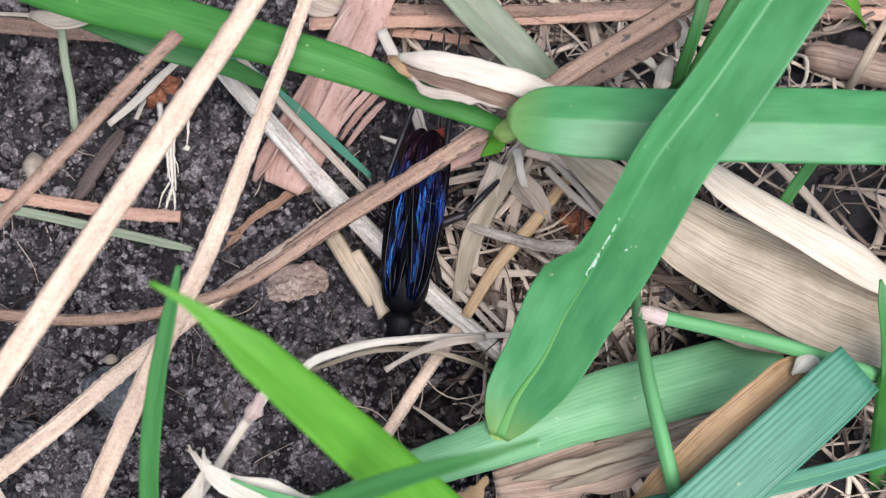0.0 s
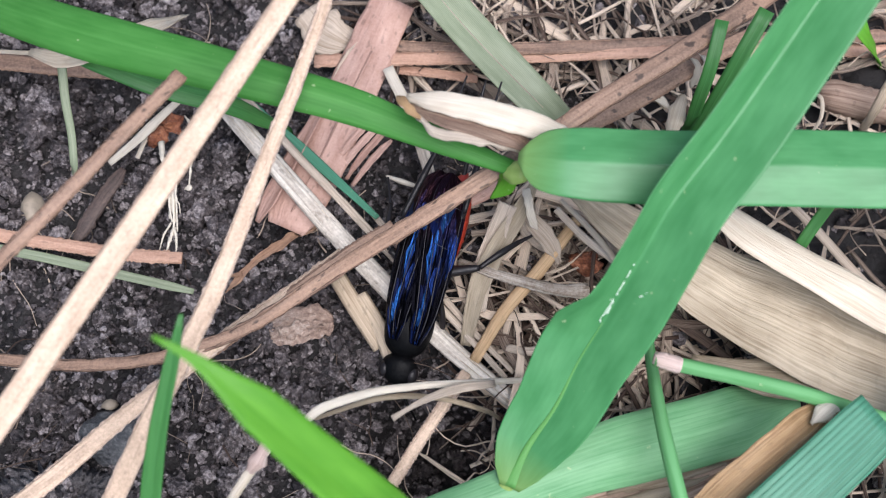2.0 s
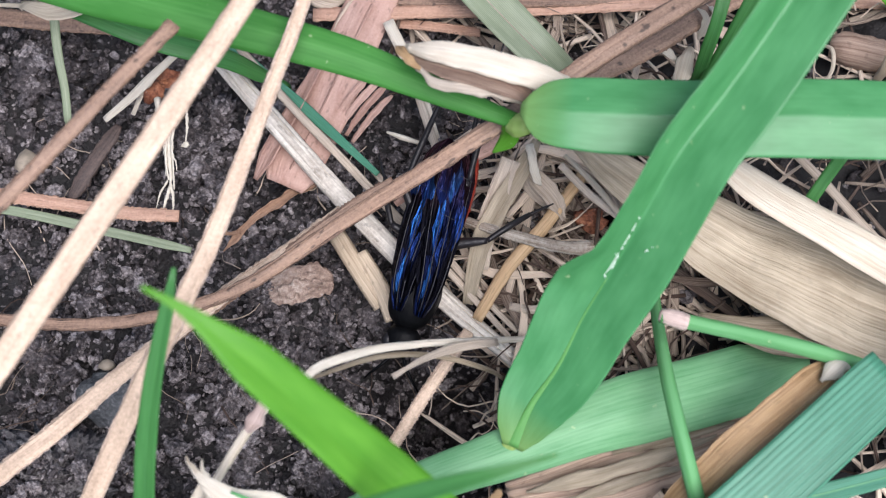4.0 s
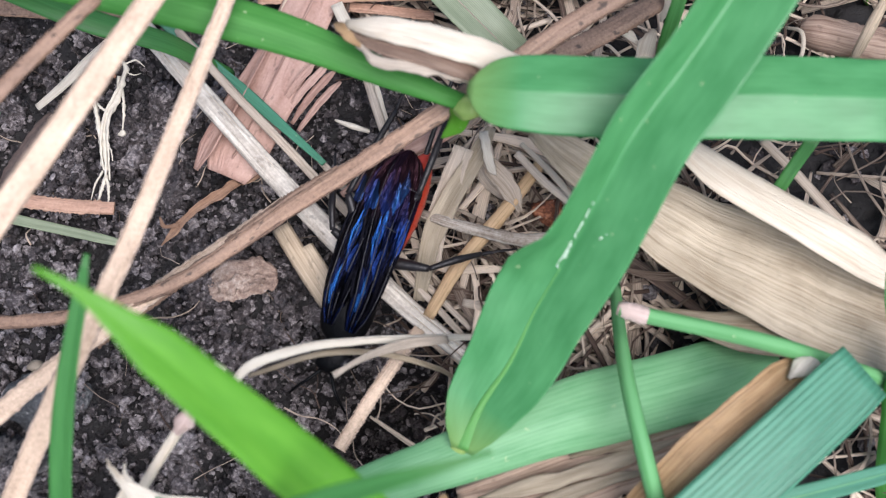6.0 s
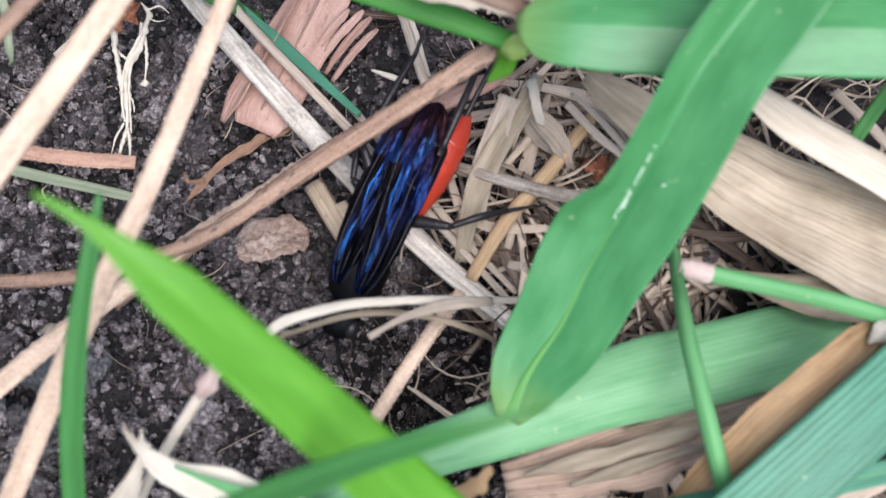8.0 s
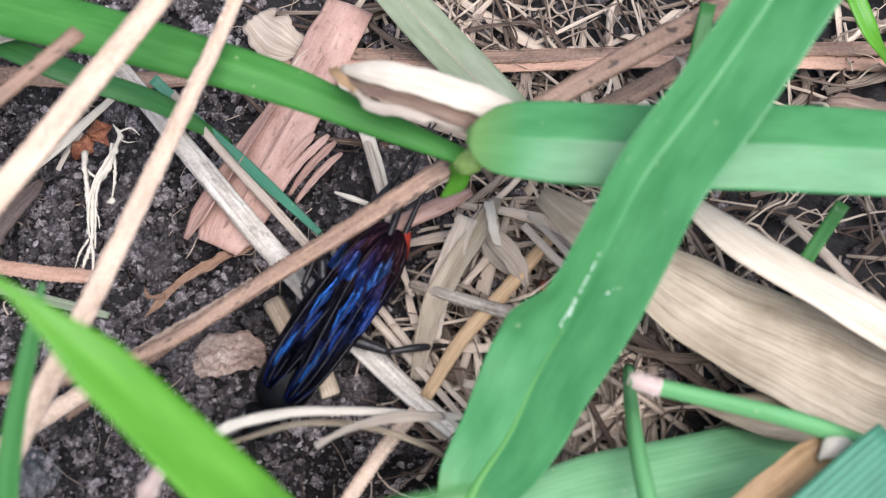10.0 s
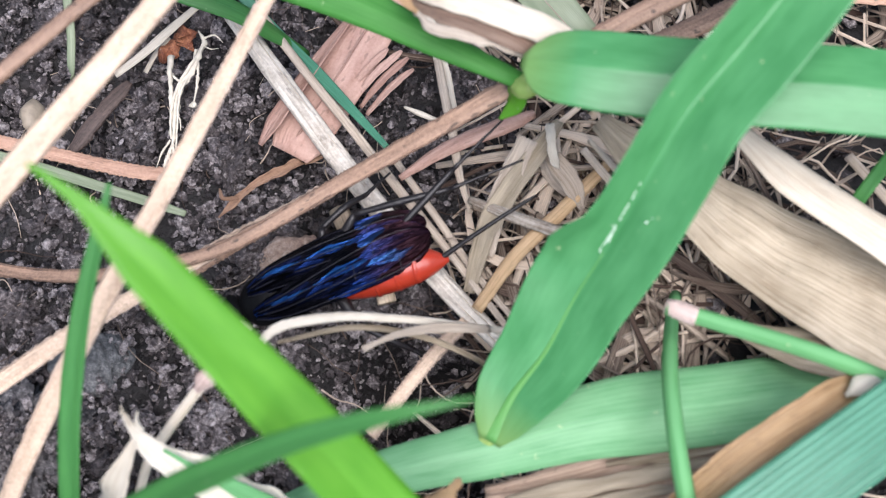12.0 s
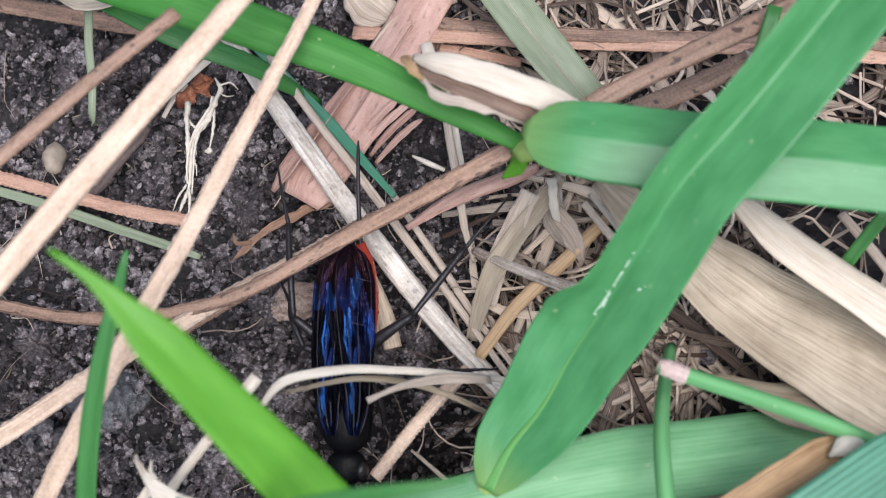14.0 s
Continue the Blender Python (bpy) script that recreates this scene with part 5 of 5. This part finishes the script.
# ---- the wasp ----
def wing_material():
    """Smoky black membrane, brown-violet towards the tip. Its blue sheen is painted into the colour as long streaks and
    facets.
    """
    n = Nodes("wasp_wing")
    ob, uv = n.coords()
    u, v = n.split(uv)
    cells = n.t.nodes.new("ShaderNodeTexVoronoi")
    cells.inputs["Scale"].default_value = 1.5
    warp = n.noise(n.stretch(uv, 3.0, 1.0), 2.0, 2, 0.5)
    wide = n.t.nodes.new("ShaderNodeVectorMath")
    wide.operation = "ADD"
    n.t.links.new(n.stretch(uv, 3.6, 2.3), wide.inputs[0])
    n.t.links.new(warp, wide.inputs[1])
    n.t.links.new(wide.outputs[0], cells.inputs["Vector"])
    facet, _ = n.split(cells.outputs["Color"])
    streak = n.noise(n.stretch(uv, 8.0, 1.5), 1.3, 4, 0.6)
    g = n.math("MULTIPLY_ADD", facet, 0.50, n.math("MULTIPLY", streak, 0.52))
    # black to blue: the sky's glints are put into the colour here
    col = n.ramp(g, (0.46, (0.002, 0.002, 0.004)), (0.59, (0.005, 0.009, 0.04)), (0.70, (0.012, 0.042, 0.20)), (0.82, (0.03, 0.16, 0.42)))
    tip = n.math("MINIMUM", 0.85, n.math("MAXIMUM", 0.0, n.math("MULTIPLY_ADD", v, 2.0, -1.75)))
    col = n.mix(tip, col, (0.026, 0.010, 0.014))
    n.bsdf.inputs["Metallic"].default_value = 0.85
    n.bump(n.math("MULTIPLY_ADD", cells.outputs["Distance"], 1.2, n.noise(n.stretch(uv, 7.0, 2.2), 1.6, 3, 0.6)), 1.0, 0.0005)
    return n.finish(col, 0.36, spec=0.15)


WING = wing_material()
BLACK = plain("wasp_black", (0.002, 0.002, 0.0025), 0.5, 0.4, 2500.0, spec=0.12)
RED = plain("wasp_red", (0.32, 0.028, 0.012), 0.32, 0.25, 1200.0)
VEIN = plain("wing_vein", (0.006, 0.005, 0.010), 0.35, 0.3, 2500.0)
LEG = plain("wasp_leg", (0.012, 0.010, 0.011), 0.38, 0.4, 2500.0, spec=0.35)


def lathe(name, rings, sides=18):
    """Body section from rings of (y, half width, half height, z)."""
    r = spline([(y, w, h, z) for y, w, h, z in rings], len(rings) * 4)
    verts, faces = [], []
    for y, w, h, z in r:
        for k in range(sides):
            a = 6.2832 * k / sides
            verts.append((math.cos(a) * max(w, 0.02), y, z + math.sin(a) * max(h, 0.02)))
    m = len(r)
    for i in range(m - 1):
        for k in range(sides):
            a, b = i * sides + k, i * sides + (k + 1) % sides
            faces.append((a, b, b + sides, a + sides))
    faces += [tuple(reversed(range(sides))), tuple(range((m - 1) * sides, m * sides))]
    return mesh_of(name, verts, faces)


def build_wasp():
    """Nose towards +y; the middle of the body is the origin. The abdomen is bent to one side under the folded wings."""
    w = base("wasp", "black digging wasp with shiny blue wings and a red abdomen", "wasp")
    head = piece("head", lathe("head", [(7.0, 0.9, 0.8, 0), (7.5, 1.45, 1.15, 0), (8.3, 1.6, 1.25, -0.1), (9.0, 1.3, 1.1, -0.2), (9.5, 0.6, 0.6, -0.3)]), BLACK, w)
    for s in (-1, 1):
        v, f = lump_data((s * 1.2, 8.4, 0.1), (0.55, 0.75, 0.8), 2, 3, 0.0)
        piece("eye", mesh_of("eye", v, f), LEG, head, "dark compound eye")
        rod_part("antenna", [(s * 0.4, 9.4, 0.2), (s * 1.2, 10.6, 0.4), (s * 2.0, 11.6, -0.4), (s * 2.4, 12.2, -1.4)], ((0, 0.16), (1, 0.09)), BLACK, head, n=14, sides=6)
    piece("thorax", lathe("thorax", [(1.6, 0.7, 0.7, 0), (2.2, 1.5, 1.35, 0.1), (3.4, 2.0, 1.75, 0.2), (5.0, 2.05, 1.8, 0.2), (6.4, 1.6, 1.4, 0.1), (7.1, 0.8, 0.8, 0)]), BLACK, w)
    ab = piece("abdomen", lathe("abdomen", [(0, 0.35, 0.35, 0), (-0.7, 0.9, 0.8, 0.0), (-2.9, 1.75, 1.55, 0.1), (-5.4, 1.95, 1.75, 0.1), (-7.9, 1.65, 1.5, 0.0), (-9.9, 1.05, 0.95, -0.1), (-11.3, 0.2, 0.2, -0.2)]), RED, w, "glossy red abdomen")
    ab.matrix_local = pose(0, 1.7 * MM, 0.2 * MM, 0, 0, -13)
    for y, r in ((-1.7, 1.40), (-3.7, 1.86), (-5.7, 1.96), (-7.3, 1.76), (-8.8, 1.42)):
        piece("segment_band", lathe("segment_band", [(y + 0.28, r * 0.93, r * 0.84, 0.05), (y, r * 1.03, r * 0.93, 0.05), (y - 0.2, r * 0.99, r * 0.89, 0.04)]), RED, ab)
    ovi = rod_part("ovipositor", [(0.0, 0.0, 0.0), (0.05, -3.0, 0.35), (0.05, -6.0, 0.5), (0.0, -9.0, 0.5)], ((0, 0.24), (0.2, 0.2), (0.6, 0.17), (0.9, 0.15), (1, 0.06)), LEG, ab, "long black ovipositor", n=24, sides=8)
    ovi.matrix_local = pose(0, -10.4 * MM, -0.1 * MM, 0, 0, 10)
    for s in (1, -1):
        lift = 0.0 if s > 0 else 0.3
        pts = [(s * 0.95, 5.8, 1.7 + lift), (s * 1.15, 3.4, 2.2 + lift), (s * 1.0, 0.0, 2.45 + lift), (s * 0.75, -4.0, 2.35 + lift), (s * 0.5, -9.0, 1.6 + lift)]
        shape = ((0, 0.9), (0.08, 1.8), (0.25, 2.6), (0.45, 3.3), (0.65, 3.8), (0.8, 3.9), (0.9, 3.3), (0.96, 2.3), (1, 0.5))
        wing = blade_part("wing", pts, shape, WING, w, "iridescent blue-black folded wing with its blue glints painted in", n=70, cols=33, thick=0.05, roll=s * 9, curl=-0.3, wave=0.16, ripple=0.012, seed=30 + s)
        line = spline(pts, 40)[:, :3]
        half = np.interp(np.linspace(0, 1, 40), [a for a, _ in shape], [b / 2 for _, b in shape])
        for k, (a, e) in ((-0.8, (0, 37)), (-0.25, (2, 30)), (0.15, (1, 24)), (0.6, (3, 37))):
            q = [(x + k * h, y, z + 0.09 - 0.2 * k * k * h - s * k * h * 0.12) for (x, y, z), h in zip(line[a:e:3], half[a:e:3])]
            rod_part("vein", q, ((0, 0.05), (1, 0.025)), VEIN, wing, n=26, sides=5)
        for a, k0, k1 in ((22, -0.5, 0.2), (27, -0.15, 0.55), (31, -0.86, -0.3)):
            (x, y, z), h = line[a], half[a]
            rod_part("vein", [(x + k * h, y - 0.4 * (k - k0), z + 0.09 - 0.2 * k * k * h - s * k * h * 0.12) for k in (k0, (k0 + k1) / 2, k1)], 0.03, VEIN, wing, n=8, sides=5)
    legs = {}
    shapes = (
        ("front_leg", 1, (1.2, 6.0), [(2.6, 8.4, 0.2), (2.2, 10.6, -1.4), (1.6, 11.8, -2.4), (1.4, 13.2, -2.8)]),
        ("front_leg", -1, (1.2, 6.0), [(2.8, 7.8, 0.4), (2.9, 10.4, -1.2), (2.6, 11.6, -2.4), (2.9, 13.4, -2.8)]),
        ("middle_leg", 1, (1.6, 4.0), [(4.9, 2.9, 0.6), (5.9, 0.6, 0.2), (6.4, -0.8, -1.2), (7.6, -3.0, -2.6)]),
        ("middle_leg", -1, (1.6, 4.0), [(6.3, 2.4, 0.6), (7.8, 0.8, 0.4), (9.2, -0.6, -0.8), (11.4, -2.4, -2.2)]),
        ("hind_leg", 1, (1.4, 2.4), [(4.4, -1.8, 1.4), (3.8, -5.6, 1.4), (3.2, -9.2, 1.0), (3.0, -15.0, 0.4)]),
        ("hind_leg", -1, (1.4, 2.4), [(3.5, -3.6, 1.4), (3.5, -6.6, 1.4), (3.4, -10.2, 1.0), (3.5, -15.4, 0.4)]),
    )
    for nm, s, (hx, hy), (knee, mid, ankle, tip) in shapes:
        k, m, a, t = [(s * (q[0] - hx), q[1] - hy, q[2] + 0.4) for q in (knee, mid, ankle, tip)]
        leg = piece(nm, mesh_of(nm, *rod_data([(0, 0, 0), (k[0] * 0.5, k[1] * 0.5, k[2] * 0.6), k], ((0, 0.36), (0.45, 0.52), (0.85, 0.36), (1, 0.26)), n=14, sides=10)), LEG, w)
        leg.matrix_local = pose(s * hx * MM, hy * MM, -0.4 * MM)
        rod_part("tibia", [k, m, a], ((0, 0.22), (0.5, 0.30), (1, 0.2)), LEG, leg, n=14, sides=8)
        rod_part("tarsus", [a, ((a[0] + t[0]) / 2, (a[1] + t[1]) / 2, (a[2] + t[2]) / 2 + 0.1), t], ((0, 0.17), (0.3, 0.14), (1, 0.08)), LEG, leg, n=16, sides=6, rough=0.12)
        legs[nm, s] = leg
    return w, legs, ab, ovi


wasp, wasp_legs, wasp_abdomen, wasp_ovipositor = build_wasp()

WASP = [
    (0.0, -1.72, -0.06, 4.58, -12.9, 0.0, 171.2),
    (0.5, -1.23, -0.77, 4.50, -13.5, 0.0, 164.7),
    (1.0, -1.67, -0.01, 4.55, -13.1, 0.0, 166.5),
    (1.5, -1.63, -0.06, 4.54, -13.1, 0.0, 166.8),
    (2.0, -1.57, -0.09, 4.57, -13.0, 0.0, 165.8),
    (2.5, -1.56, -0.11, 4.55, -13.1, 0.0, 165.6),
    (3.0, -1.07, -0.31, 4.55, -13.1, 0.0, 166.5),
    (3.2, -0.93, -0.42, 4.54, -13.2, 0.0, 166.7),
    (5.3, -1.84, -2.73, 4.55, -13.1, 0.0, 156.6),
    (5.5, -1.88, -2.82, 4.55, -13.1, 0.0, 156.1),
    (6.0, -1.80, -2.83, 4.57, -13.0, 0.0, 159.1),
    (6.5, -1.78, -3.07, 4.59, -12.8, 0.0, 161.3),
    (7.0, -1.16, -2.16, 4.58, -12.9, 0.0, 161.7),
    (7.5, -2.46, -2.69, 4.61, -12.7, 0.0, 153.0),
    (8.0, -3.33, -2.93, 4.63, -12.6, 0.0, 155.0),
    (8.5, -2.38, -1.90, 4.56, -13.1, 0.0, 151.0),
    (8.7, -2.26, -1.79, 4.56, -13.0, 0.0, 151.5),
    (10.8, -6.19, -3.02, 4.17, -10.2, -28.0, 137.1),
    (11.0, -6.34, -3.13, 4.16, -10.3, -30.0, 132.3),
    (11.5, -7.25, -5.57, 4.11, -10.6, -28.0, 128.0),
    (12.0, -8.81, -5.74, 4.09, -10.8, -14.0, 118.7),
    (12.5, -10.30, -6.83, 3.91, -12.0, -14.0, 119.9),
    (13.0, -7.82, -8.51, 4.16, -10.3, 0.0, -176.1),
    (13.5, -7.40, -7.93, 4.23, -9.8, 0.0, -177.0),
    (14.0, -7.20, -8.94, 4.23, -9.9, 0.0, -173.0),
]


def motions():
    walk(wasp, [(t, pose(x * MM, y * MM, z * MM, 0, 0, c) @ pose(0, 0, 0, a, b, 0)) for t, x, y, z, a, b, c in WASP])
    bend = ((0, -5), (2, -8), (3, -6), (5.5, -8), (7.5, -9), (8.0, -13), (8.5, -9), (11, -5), (11.5, -6), (12.0, -14), (12.5, -8), (13.0, -14), (13.3, -14), (13.5, -10), (14.0, -6))
    walk(wasp_abdomen, [(t, pose(0, 1.7 * MM, 0.2 * MM, 0, 0, a)) for t, a in bend])
    turn = ((0, 10), (5.5, 8), (8.7, 10), (10.8, 20), (12.5, 24), (13.0, 8), (14, 7))
    walk(wasp_ovipositor, [(t, pose(0, -10.4 * MM, -0.1 * MM, 0, 0, a)) for t, a in turn])
    spread = {("hind_leg", -1): ((0, 0), (8.7, 0), (10.8, 24), (12.5, 24), (13.0, -14), (13.5, -38), (14, -40)), ("middle_leg", -1): ((0, 6), (3.2, 4), (5.3, -8), (8.7, -4), (12.5, -4), (13.5, -36), (14, -38)), ("hind_leg", 1): ((0, -4), (8.7, 4), (12.0, 0), (13.0, 12), (14, 14)), ("middle_leg", 1): ((0, -8), (5.5, 4), (8.7, -12), (14, 0))}
    for (name, s), leg in wasp_legs.items():
        at = leg.matrix_local.translation.copy()
        swing = {"front_leg": 16, "middle_leg": 3, "hind_leg": 2}[name]
        held = spread.get((name, s), ((0, 0), (14, 0)))
        rows = []
        for i in range(57):
            t = i * 0.25
            k = math.sin(t * (9.0 if name == "front_leg" else 1.7) + s * 1.3)
            rest = float(np.interp(t, [a for a, _ in held], [b for _, b in held]))
            rows.append((t, pose(*at, swing * 0.5 * k, 0, s * swing * k + rest)))
        walk(leg, rows)


motions()
